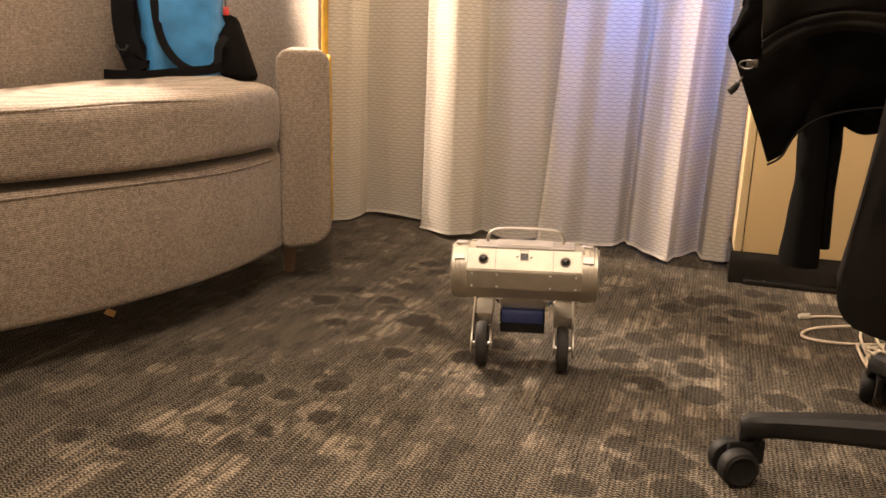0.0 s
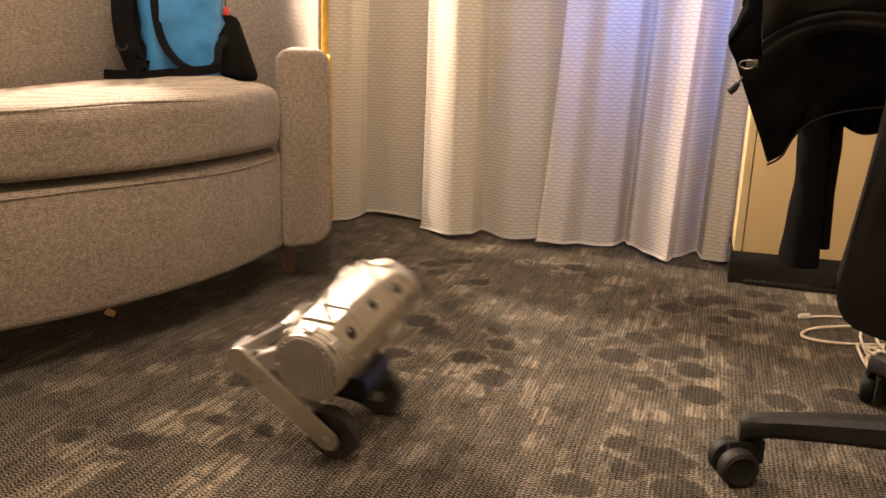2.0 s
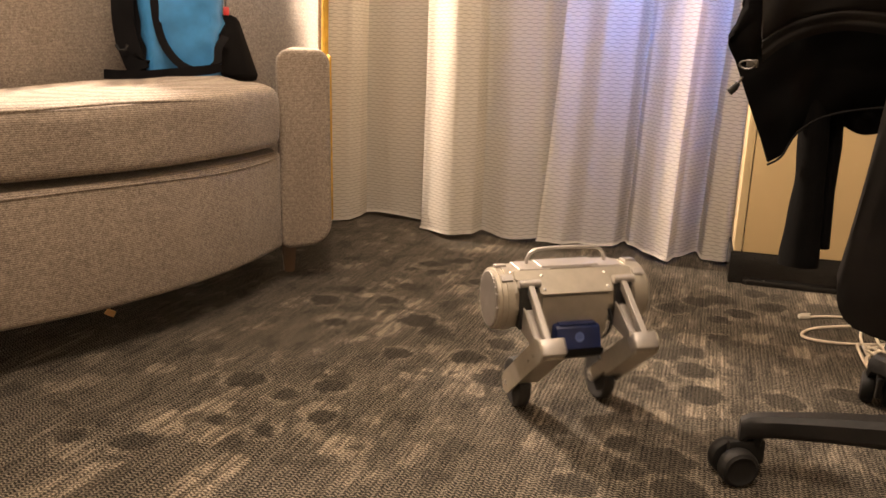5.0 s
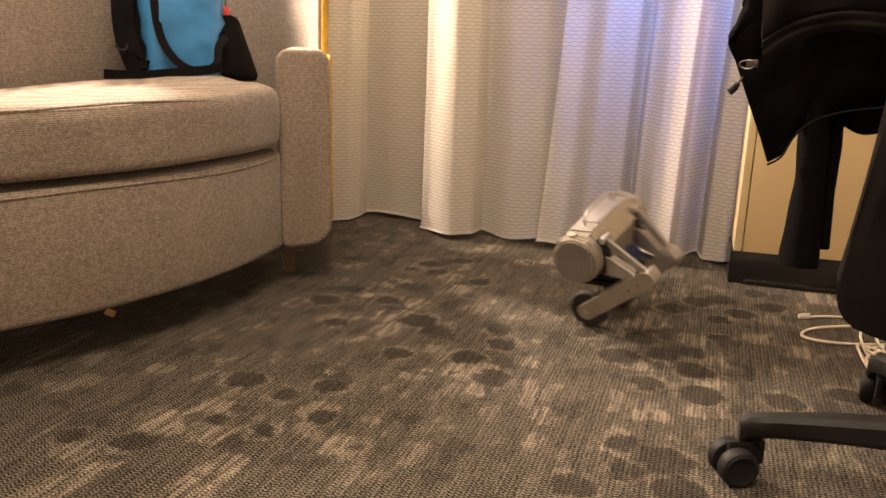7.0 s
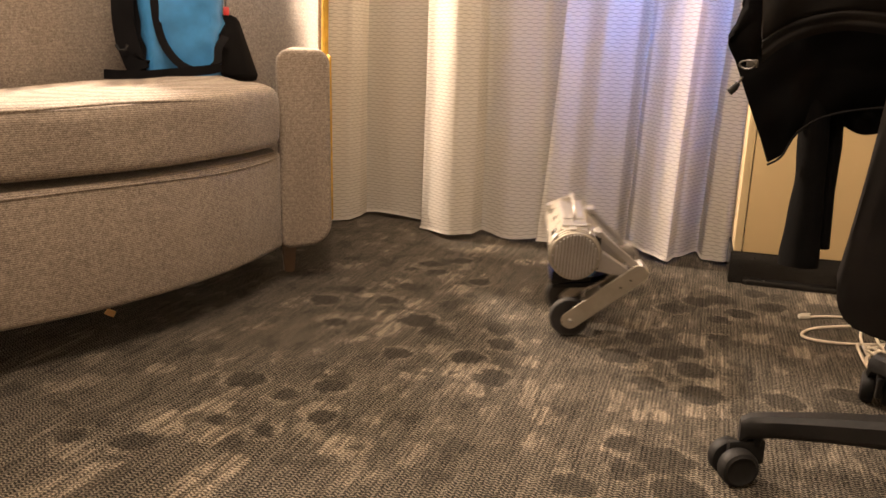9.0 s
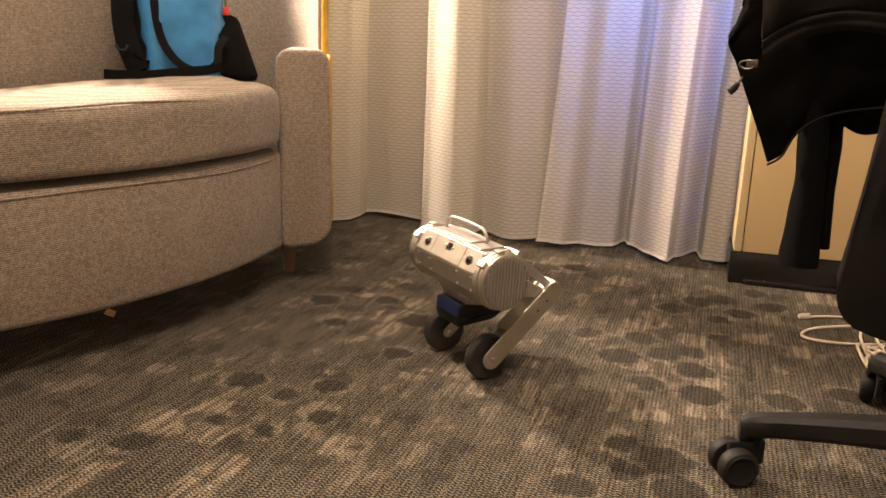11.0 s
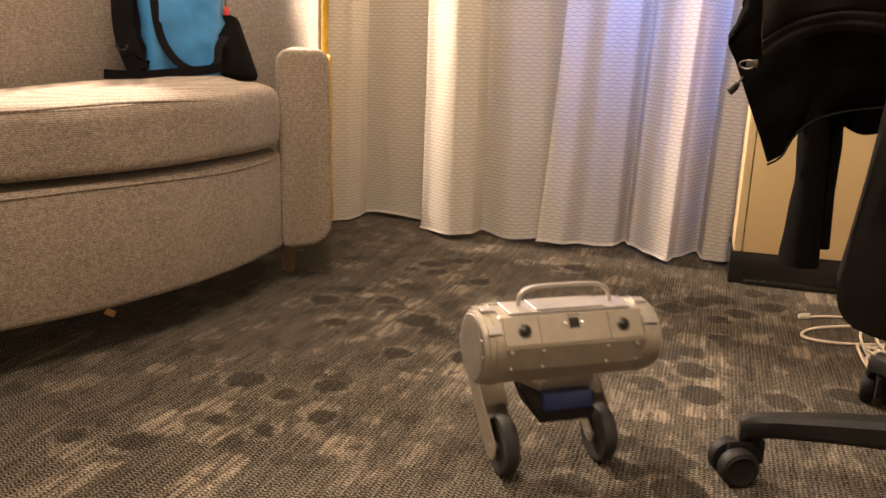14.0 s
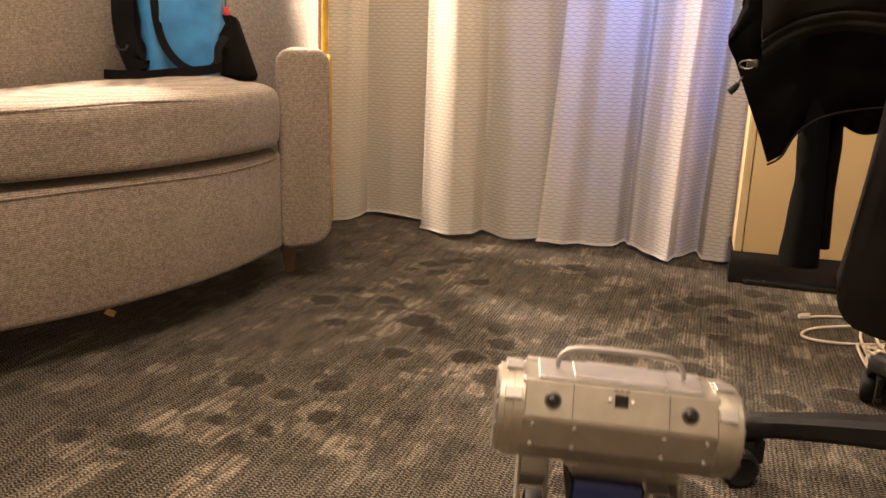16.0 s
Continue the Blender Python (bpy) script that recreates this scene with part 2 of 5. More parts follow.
def tube(points, radius, steps=10, bm=None, closed=False, flat=1.0):
    """A rod or cable along points, with round ends; flat squeezes it into a band."""
    own = bmesh.new()
    pts = [Vector(p) for p in points]
    n = len(pts)
    rings, side = [], None
    for i, p in enumerate(pts):
        d = (pts[min(i + 1, n - 1)] - pts[max(i - 1, 0)]).normalized()
        if side is None:
            side = d.cross(Vector((0, 0, 1)) if abs(d.z) < 0.9 else Vector((1, 0, 0))).normalized()
        side = (side - d * side.dot(d)).normalized()
        up = side.cross(d)
        r = radius[i] if hasattr(radius, "__len__") else radius
        rings.append([own.verts.new(p + side * r * math.cos(2 * math.pi * k / steps) + up * r * flat * math.sin(2 * math.pi * k / steps)) for k in range(steps)])
    for r0, r1 in zip(rings, rings[1:]):
        for k in range(steps):
            own.faces.new((r0[k], r0[(k + 1) % steps], r1[(k + 1) % steps], r1[k]))
    own.faces.new(rings[0])
    own.faces.new(rings[-1])
    return merge(own, bm)


def spline(points, n=8):
    """A smooth line through points."""
    p = [Vector(q) for q in points]
    out = []
    for i in range(len(p) - 1):
        a, b, c, d = p[max(i - 1, 0)], p[i], p[i + 1], p[min(i + 2, len(p) - 1)]
        for k in range(n):
            t = k / n
            out.append(0.5 * (2 * b + (c - a) * t + (2 * a - 5 * b + 4 * c - d) * t * t + (3 * b - a - 3 * c + d) * t ** 3))
    return out + [p[-1]]


def slab(outline, depth, bevel=0.0, seg=2, m=None, bm=None):
    """A flat outline of (x, z) given depth along y, centred, with rounded edges."""
    own = bmesh.new()
    f = own.faces.new([own.verts.new((x, -depth / 2, z)) for x, z in outline])
    got = bmesh.ops.extrude_face_region(own, geom=[f])
    bmesh.ops.translate(own, vec=(0, depth, 0), verts=[v for v in got["geom"] if isinstance(v, bmesh.types.BMVert)])
    if bevel:
        rim = [e for e in own.edges if abs(e.verts[0].co.y - e.verts[1].co.y) < 1e-6]
        bmesh.ops.bevel(own, geom=rim, offset=bevel, segments=seg, affect="EDGES", profile=0.5)
    return merge(own, bm, m)


def sheet(rows, thick=0.0, bm=None, closed=False):
    """A skin over rows of points; thick gives it a back."""
    own = bmesh.new()
    g = [[own.verts.new(p) for p in row] for row in rows]
    for r0, r1 in zip(g, g[1:]):
        for i in range(len(r0) - (0 if closed else 1)):
            j = (i + 1) % len(r0)
            own.faces.new((r0[i], r0[j], r1[j], r1[i]))
    if thick:
        bmesh.ops.recalc_face_normals(own, faces=own.faces)
        bmesh.ops.solidify(own, geom=own.faces[:], thickness=thick)
    return merge(own, bm)


def thing(name, m, label, category, group=""):
    ob = new(name)
    ob.empty_display_size = 0.05
    ob.matrix_basis = m
    return tagged(ob, label, category, group)


def structure(ob, label, category):
    return tagged(ob, label, category, kind="structure")

# ---------------------------------------------------------------- the room
# room frame: x along the curtain wall, y away from the room, z up
WALLS = pose(0, 2.36, 0, 0, 0, -18.9)


def prism(outline, z0, z1, bevel=0.0, seg=3, bm=None):
    """An outline of (x, y) carried from z0 to z1, with rounded rims."""
    own = bmesh.new()
    f = own.faces.new([own.verts.new((x, y, z0)) for x, y in outline])
    got = bmesh.ops.extrude_face_region(own, geom=[f])
    bmesh.ops.translate(own, vec=(0, 0, z1 - z0), verts=[v for v in got["geom"] if isinstance(v, bmesh.types.BMVert)])
    if bevel:
        rim = [e for e in own.edges if abs(e.verts[0].co.z - e.verts[1].co.z) < 1e-6]
        bmesh.ops.bevel(own, geom=rim, offset=bevel, segments=seg, affect="EDGES", profile=0.5)
    return merge(own, bm)


# woven pebbles of the carpet: x, y and radius
DARK_SPOTS = (
    (-0.03, 1.96, 0.030), (-0.08, 1.91, 0.020), (0.05, 2.00, 0.027), (-0.01, 1.89, 0.023), (0.09, 1.81, 0.028), (-0.26, 1.65, 0.033), (-0.20, 1.73, 0.023), (-0.12, 1.66, 0.024),
    (-0.05, 1.53, 0.038), (-0.01, 1.47, 0.028), (0.12, 1.49, 0.028), (0.12, 1.41, 0.030), (0.05, 1.34, 0.029), (-0.08, 1.35, 0.027), (0.09, 1.25, 0.034), (-0.22, 1.51, 0.022),
    (-0.33, 1.22, 0.032), (-0.18, 1.20, 0.026), (-0.18, 1.09, 0.023), (-0.26, 1.04, 0.018), (-0.44, 1.00, 0.025), (0.35, 1.96, 0.033), (0.59, 1.70, 0.033), (0.52, 1.65, 0.032),
    (0.65, 1.72, 0.034), (0.66, 1.62, 0.032), (0.60, 1.58, 0.025), (0.40, 1.46, 0.035), (0.30, 1.48, 0.026), (0.34, 1.36, 0.037), (0.43, 1.38, 0.034), (0.48, 1.39, 0.026),
)
DARK_SPOTS_NEAR = (
    (0.46, 1.30, 0.033), (0.36, 1.24, 0.029), (0.56, 1.47, 0.022), (0.44, 1.20, 0.037), (0.75, 1.67, 0.034), (0.75, 1.77, 0.029), (0.57, 1.18, 0.031), (0.69, 1.21, 0.031),
    (0.32, 0.98, 0.038), (0.18, 0.91, 0.028), (0.32, 0.90, 0.037), (0.26, 0.95, 0.023), (0.27, 1.03, 0.025), (-0.53, 1.01, 0.022), (-0.25, 1.16, 0.021), (-0.34, 1.07, 0.020),
)
PALE_SPOTS = (
    (0.30, 2.02, 0.037), (0.32, 1.94, 0.027), (0.13, 2.14, 0.039), (-0.11, 1.79, 0.036), (0.02, 1.85, 0.028), (0.04, 1.76, 0.023), (-0.10, 1.55, 0.041), (-0.11, 1.47, 0.032),
    (-0.05, 1.63, 0.028), (-0.17, 1.70, 0.024), (0.08, 1.28, 0.029), (0.03, 1.28, 0.029), (-0.04, 1.26, 0.024), (0.07, 1.20, 0.023), (-0.20, 1.24, 0.022), (-0.41, 1.06, 0.035),
    (-0.35, 1.11, 0.030), (-0.33, 1.03, 0.030), (-0.19, 1.11, 0.029), (-0.13, 1.00, 0.030), (-0.45, 0.92, 0.027), (-0.29, 0.94, 0.028), (-0.32, 0.88, 0.030), (-0.47, 0.87, 0.030),
    (0.41, 1.54, 0.030), (0.48, 1.52, 0.027), (0.50, 1.46, 0.029), (0.36, 1.33, 0.028), (0.47, 1.26, 0.030), (0.51, 1.35, 0.027), (0.44, 1.85, 0.035), (0.89, 1.74, 0.039),
)
PALE_SPOTS_NEAR = (
    (0.69, 1.41, 0.032), (0.64, 1.47, 0.027), (0.17, 1.11, 0.024), (0.32, 1.12, 0.021), (0.35, 1.12, 0.019), (0.41, 1.14, 0.023), (0.44, 1.14, 0.022), (0.25, 1.02, 0.019),
    (0.22, 2.00, 0.027), (0.16, 1.33, 0.021),
)


def carpet_sheet():
    """The floor's slab with a fine top, whose points hold how deep they lie inside the woven dark and pale motifs."""
    bm = box(-2.4, 3.0, -4.6, 0.22, -0.05, -0.004)
    fine = bm.verts.layers.float.new("dark_motif"), bm.verts.layers.float.new("pale_motif")
    rng = random.Random(5)
    more = ([], [])
    for _ in range(900):
        p = WALLS @ Vector((rng.uniform(-2.4, 3.0), rng.uniform(-4.5, 0.15), 0))
        if p.y < 0.86 or abs(p.x) > 0.30 + 0.52 * p.y:
            more[rng.random() < 0.45].append((p.x, p.y, rng.uniform(0.022, 0.040)))
    spots = [np.array(list(a) + b) for a, b in ((DARK_SPOTS + DARK_SPOTS_NEAR, more[0]), (PALE_SPOTS + PALE_SPOTS_NEAR, more[1]))]
    xs = [-2.4 + 0.05 * k for k in range(23)] + [-1.25 + 0.011 * k for k in range(246)] + [1.46 + 0.05 * k for k in range(31)] + [3.0]
    ys = [-4.6 + 0.05 * k for k in range(57)] + [-1.75 + 0.011 * k for k in range(179)] + [0.22]
    inv = radians(-18.9)
    c, sn = math.cos(inv), math.sin(inv)
    X, Y = np.meshgrid(np.array(xs), np.array(ys))
    wx, wy = c * X - sn * Y, 2.36 + sn * X + c * Y
    depth = []
    for k, table in enumerate(spots):
        best = np.full(X.shape, -0.2)
        for x, y, r in table:
            dx, dy = wx - x, wy - y
            if k == 0:
                d = np.hypot(dx, dy * 0.95)
            else:
                u, w = np.abs(c * dx + sn * dy), np.abs(-sn * dx + c * dy)
                d = (u ** 4 + (w * 0.9) ** 4) ** 0.25
            best = np.maximum(best, r - d)
        depth.append(best)
    grid = []
    for j in range(len(ys)):
        row = []
        for i in range(len(xs)):
            v = bm.verts.new((xs[i], ys[j], 0.0))
            v[fine[0]], v[fine[1]] = depth[0][j, i], depth[1][j, i]
            row.append(v)
        grid.append(row)
    for r0, r1 in zip(grid, grid[1:]):
        for i in range(len(xs) - 1):
            bm.faces.new((r0[i], r0[i + 1], r1[i + 1], r1[i]))
    return bm


floor = part("floor", carpet_sheet(), M_CARPET)
floor.data.transform(WALLS)
structure(floor, "dark taupe patterned loop-pile carpet with pebble shapes", "carpet")


def window_wall():
    """The wall behind the curtain, with its window."""
    # unseen opening, its left edge set to keep the blue off the left curtain
    x0, x1, z0, z1 = 0.42, 1.35, 0.30, 2.15
    bm = box(-2.4, x0, 0.16, 0.34, 0, 2.5)
    box(x1, 3.0, 0.16, 0.34, 0, 2.5, bm=bm)
    box(x0, x1, 0.16, 0.34, 0, z0, bm=bm)
    box(x0, x1, 0.16, 0.34, z1, 2.5, bm=bm)
    wall = structure(part("wall_north", bm, M_WALL, m=WALLS), "painted wall behind the curtain", "wall")
    win = structure(part("window_1", box(x0, x1, 0.26, 0.262, z0, z1), M_GLASS, m=WALLS), "window pane behind the curtain", "window")
    win.visible_shadow = False
    bm = bmesh.new()
    for a, b, c, d in ((x0, x1, z0, z0 + 0.05), (x0, x1, z1 - 0.05, z1), (x0, x0 + 0.05, z0 + 0.05, z1 - 0.05), (x1 - 0.05, x1, z0 + 0.05, z1 - 0.05), (0.92, 0.96, z0 + 0.05, z1 - 0.05)):
        box(a, b, 0.225, 0.295, c, d, 0.004, bm=bm)
    part("window_frame", bm, M_PLASTIC, win)
    # glowing panels added in place of the unknown blue source outside
    blue_panel = part("backdrop", box(0.50, 0.62, 0.32, 0.33, 0.66, 0.95), M_BLUE_GLOW, m=WALLS)
    glowing = part("backdrop", box(0.62, 1.45, 0.60, 0.61, 0.35, 2.1), M_DIM_GLOW, m=WALLS)
    structure(glowing, "dim bluish glowing panel added behind the window", "backdrop")
    structure(blue_panel, "small blue glowing panel added behind the window", "backdrop")
    return wall


window_wall()
for name, dims in (("wall_south", (-2.4, 3.0, -4.75, -4.6, 0, 2.5)), ("wall_west", (-2.55, -2.4, -4.6, 0.16, 0, 2.5)), ("wall_east", (3.0, 3.15, -4.6, 0.16, 0, 2.5))):
    structure(part(name, box(*dims), M_WALL, m=WALLS), "plain painted hotel room wall", "wall")
structure(part("ceiling", box(-2.55, 3.15, -4.75, 0.34, 2.5, 2.6), M_CEIL, m=WALLS), "white painted ceiling", "ceiling")


def smooth_lookup(table, x):
    for (a, p), (b, q) in zip(table, table[1:]):
        if a <= x <= b:
            t = (x - a) / (b - a)
            return p + (q - p) * t * t * (3 - 2 * t)
    return table[0][1] if x < table[0][0] else table[-1][1]


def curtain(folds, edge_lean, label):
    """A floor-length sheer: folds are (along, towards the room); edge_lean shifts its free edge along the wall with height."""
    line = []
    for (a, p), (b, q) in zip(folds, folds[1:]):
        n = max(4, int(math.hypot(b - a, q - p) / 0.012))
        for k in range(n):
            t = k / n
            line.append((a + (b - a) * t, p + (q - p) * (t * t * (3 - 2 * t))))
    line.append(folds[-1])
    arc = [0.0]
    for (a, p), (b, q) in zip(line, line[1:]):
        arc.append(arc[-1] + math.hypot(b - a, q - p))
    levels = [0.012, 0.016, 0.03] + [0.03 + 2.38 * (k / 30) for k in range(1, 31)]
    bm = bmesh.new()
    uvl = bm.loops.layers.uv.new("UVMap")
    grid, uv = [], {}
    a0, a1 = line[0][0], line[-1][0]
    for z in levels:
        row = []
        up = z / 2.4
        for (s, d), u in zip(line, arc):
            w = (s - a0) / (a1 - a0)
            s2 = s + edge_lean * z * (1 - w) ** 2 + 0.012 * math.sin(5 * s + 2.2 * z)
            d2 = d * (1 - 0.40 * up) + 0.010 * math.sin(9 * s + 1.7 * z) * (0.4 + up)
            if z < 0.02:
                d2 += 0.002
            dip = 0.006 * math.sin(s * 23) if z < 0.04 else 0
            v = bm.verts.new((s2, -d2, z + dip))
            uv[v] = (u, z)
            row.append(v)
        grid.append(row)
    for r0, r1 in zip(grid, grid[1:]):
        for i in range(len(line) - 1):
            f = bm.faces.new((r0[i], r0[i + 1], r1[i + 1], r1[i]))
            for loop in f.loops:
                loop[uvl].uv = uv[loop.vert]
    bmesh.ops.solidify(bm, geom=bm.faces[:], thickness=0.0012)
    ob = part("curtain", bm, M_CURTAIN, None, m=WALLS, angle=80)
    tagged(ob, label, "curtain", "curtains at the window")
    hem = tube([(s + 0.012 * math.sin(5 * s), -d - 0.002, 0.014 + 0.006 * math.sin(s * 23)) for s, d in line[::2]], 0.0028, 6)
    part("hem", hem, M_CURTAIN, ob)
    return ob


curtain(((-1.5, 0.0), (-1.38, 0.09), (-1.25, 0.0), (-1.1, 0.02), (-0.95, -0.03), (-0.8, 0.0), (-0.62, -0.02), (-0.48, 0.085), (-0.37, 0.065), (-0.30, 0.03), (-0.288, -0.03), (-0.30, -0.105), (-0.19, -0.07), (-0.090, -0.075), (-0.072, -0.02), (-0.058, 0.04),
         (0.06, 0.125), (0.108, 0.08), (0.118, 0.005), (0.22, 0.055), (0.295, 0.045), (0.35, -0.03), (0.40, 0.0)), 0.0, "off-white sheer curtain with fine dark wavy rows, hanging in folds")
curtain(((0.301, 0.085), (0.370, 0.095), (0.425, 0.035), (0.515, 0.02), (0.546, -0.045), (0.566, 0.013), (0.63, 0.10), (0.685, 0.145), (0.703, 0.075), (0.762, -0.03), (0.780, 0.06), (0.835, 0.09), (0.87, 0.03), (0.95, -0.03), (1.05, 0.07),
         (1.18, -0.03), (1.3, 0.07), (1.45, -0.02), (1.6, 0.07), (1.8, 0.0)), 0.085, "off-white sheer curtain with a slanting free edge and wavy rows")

# ---------------------------------------------------------------- sofa
# sofa frame: x towards its arm by the curtain, y to its back
SOFA = pose(-0.375, 1.748, 0, 0, 0, 60)
sofa = thing("sofa", SOFA, "beige woven barrel sofa with a bowed front and mustard outer cloth", "sofa")


def bow(x):
    return -0.058 * (1 - ((x + 0.335) / 0.335) ** 2)


def puff(outline, levels, bm=None):
    """A stuffed form: rings of the outline, drawn in to their middle, level by level."""
    cx, cy = sum(p[0] for p in outline) / len(outline), sum(p[1] for p in outline) / len(outline)
    own = bmesh.new()
    rings = [[own.verts.new((cx + (x - cx) * k, cy + (y - cy) * k, z)) for x, y in outline] for z, k in levels]
    n = len(outline)
    for r0, r1 in zip(rings, rings[1:]):
        for i in range(n):
            own.faces.new((r0[i], r0[(i + 1) % n], r1[(i + 1) % n], r1[i]))
    own.faces.new(rings[0])
    own.faces.new(rings[-1])
    return merge(own, bm)


FRONT = [(x, bow(x)) for x in [-0.86 + 0.02 * k for k in range(44)]]
base = [(x, y) for x, y in FRONT] + [(0.10, 0.15), (0.26, 0.42), (-0.86, 0.42)]
part("base", prism(base, 0.092, 0.318, 0.012, 3), M_SOFA, sofa, "beige woven bowed front panel", angle=50)
part("base_seam", tube([(x, bow(x) - 0.0005, 0.306 + 0.004 * math.sin(9 * x)) for x in [-0.84 + 0.03 * k for k in range(28)]], 0.0016, 6), M_SOFA, sofa)


def cushion():
    front = [(x, bow(x) - 0.012 + (0.07 * ((x + 0.05) / 0.08) ** 2 if x > -0.05 else 0)) for x in [-0.84 + 0.02 * k for k in range(44)] + [0.032]]
    out = front + [(0.055, 0.12), (0.075, 0.18), (0.13, 0.27), (0.19, 0.34), (0.20, 0.40), (0.10, 0.44), (-0.2, 0.45), (-0.6, 0.44), (-0.84, 0.40)]
    lev = [(0.334, 0.93), (0.337, 0.965), (0.348, 0.99), (0.370, 1.002), (0.400, 1.006), (0.428, 1.0), (0.445, 0.985), (0.456, 0.955), (0.463, 0.91), (0.469, 0.8), (0.474, 0.6), (0.477, 0.3), (0.478, 0.05)]
    bm = puff(out, lev)
    for v in bm.verts:
        x, y, z = v.co
        if z > 0.42:
            v.co.z += 0.006 * noise.noise(Vector((x * 9, y * 9, 3))) + 0.003 * noise.noise(Vector((x * 30, y * 12, 1)))
            v.co.z -= 0.020 * min(1, max(0, (-0.05 - x) / 0.45)) * min(1, (z - 0.42) / 0.03)
        v.co.y += 0.004 * noise.noise(Vector((x * 8, z * 14, 5)))
    return bm


cush = part("seat_cushion", cushion(), M_SOFA, sofa, "plump beige seat cushion with a welted edge", m=pose(0.014, 0, 0), angle=70)
part("welt", tube([(x, bow(x) - 0.0055 + (0.07 * ((x + 0.05) / 0.08) ** 2 if x > -0.05 else 0), 0.4465 + 0.004 * math.sin(11 * x)) for x in [-0.82 + 0.02 * k for k in range(42)]], 0.0022, 6), M_SOFA, cush)

# the arm's own frame: x across its front, y to the back
ARM = SOFA.inverted() @ pose(-0.378, 1.748, 0, 0, 0, 9.8)


def arm_outline():
    pts = []
    w, z0, z1 = 0.118, 0.088, 0.542
    for cx, cz, r, a0 in ((w - 0.055, z0 + 0.06, 0.055, -90), (w - 0.032, z1 - 0.032, 0.032, 0), (0.030, z1 - 0.030, 0.030, 90), (0.022, z0 + 0.022, 0.022, 180)):
        for k in range(7):
            a = radians(a0 + 15 * k)
            pts.append((cx + r * math.cos(a), cz + r * math.sin(a)))
    return pts


arm = part("arm", slab(arm_outline(), 0.72, 0.012, 3, m=Matrix.Translation((0, 0.36, 0))), M_SOFA, sofa, "beige woven arm with rounded corners", m=ARM, angle=50)
part("arm_side", box(0.1175, 0.1225, 0.03, 0.72, 0.15, 0.528, 0.002), M_MUSTARD, arm, "mustard outer cloth")


def shell():
    """The wrapped back: from behind the arm round to the long back."""
    plan = spline([(-0.340, 2.09), (-0.395, 2.21), (-0.47, 2.31), (-0.57, 2.38), (-0.68, 2.35), (-0.80, 2.15), (-0.95, 1.88), (-1.12, 1.60), (-1.28, 1.32)], 6)
    inv = SOFA.inverted()
    bm = bmesh.new()
    rows = []
    # top rim is unseen; its height is chosen to shade the wing and floor
    prof = [(0.0, 0.30), (0.0, 0.50), (-0.012, 0.62), (-0.03, 0.80), (-0.05, 0.98), (-0.075, 1.02), (-0.11, 1.02), (-0.13, 0.98), (-0.115, 0.60), (-0.10, 0.10)]
    n = len(plan)
    for i, p in enumerate(plan):
        d = (plan[min(i + 1, n - 1)] - plan[max(i - 1, 0)]).normalized()
        out = Vector((-d.y, d.x, 0))
        side = min(1.0, 0.2 + 0.1 * max(0, i - 18))
        rows.append([inv @ (Vector((p.x, p.y, z)) + out * o * side) for o, z in prof])
    return sheet(rows, bm=bm, closed=True)


def shell_caps(bm):
    edges = [e for e in bm.edges if len(e.link_faces) == 1]
    bmesh.ops.holes_fill(bm, edges=edges, sides=40)
    return bm


part("backrest", shell_caps(shell()), M_SOFA, sofa, "beige woven wrapped back", angle=60)
bm = bmesh.new()
inv = SOFA.inverted()
part("back_side", tube([inv @ Vector(p) for p in spline([(-0.318, 2.062, 0.34), (-0.317, 2.062, 0.55), (-0.313, 2.066, 0.75), (-0.308, 2.07, 0.98)], 4)], 0.009, 8), M_MUSTARD, sofa, "mustard piping down the back's edge")
leg = bmesh.new()
bmesh.ops.create_cone(leg, cap_ends=True, segments=4, radius1=0.017, radius2=0.026, depth=0.092, matrix=Matrix.Translation((0, 0, 0.046)) @ Matrix.Rotation(radians(45), 4, "Z"))
bmesh.ops.bevel(leg, geom=leg.edges[:], offset=0.003, segments=2, affect="EDGES")
first = part("leg", leg, M_WOODLEG, sofa, "tapered dark wooden leg", m=inv @ pose(-0.385, 1.868, 0, 0, 0, 20))
for x, y in ((-0.80, 0.06), (0.12, 0.44), (-0.80, 0.44)):
    repeat(first, pose(x, y, 0))
part("tag", slab([(-0.012, 0), (0.010, -0.002), (0.008, 0.010), (-0.011, 0.011)], 0.0015, m=pose(-0.50, -0.043, 0.082, 20, 30, 0)), simple("law_tag", (0.22, 0.12, 0.04), 0.7), sofa, "small tan tag hanging below the base")

# ---------------------------------------------------------------- backpack on the seat
PACK = pose(-0.669, 2.028, 0.456, -6, 0, 17)
pack = thing("backpack", PACK, "blue nylon backpack with black straps, standing on the sofa seat", "backpack")


def pack_body():
    rows = []
    for k in range(15):
        z = 0.46 * k / 14
        w = 0.096 + 0.006 * math.sin(3.2 * z / 0.46) - 0.02 * max(0, (z - 0.36) / 0.1) ** 2
        dp = 0.085 + 0.025 * math.sin(math.pi * min(1, z / 0.46))
        row = []
        for i in range(28):
            t = 2 * math.pi * i / 28
            c, s = math.cos(t), math.sin(t)
            x = w * math.copysign(abs(c) ** 0.55, c)
            y = dp * math.copysign(abs(s) ** 0.6, s)
            wr = 0.010 * noise.noise(Vector((x * 22, z * 26, 2))) + 0.005 * noise.noise(Vector((x * 50, z * 60, 7)))
            row.append((x + wr * c, y - 0.02 + wr * s * 2.0, z))
        rows.append(row)
    bm = sheet(rows, closed=True)
    bmesh.ops.holes_fill(bm, edges=[e for e in bm.edges if len(e.link_faces) == 1], sides=40)
    return bm


bag = part("bag", pack_body(), M_BLUE, pack, "shiny creased blue nylon", angle=70)
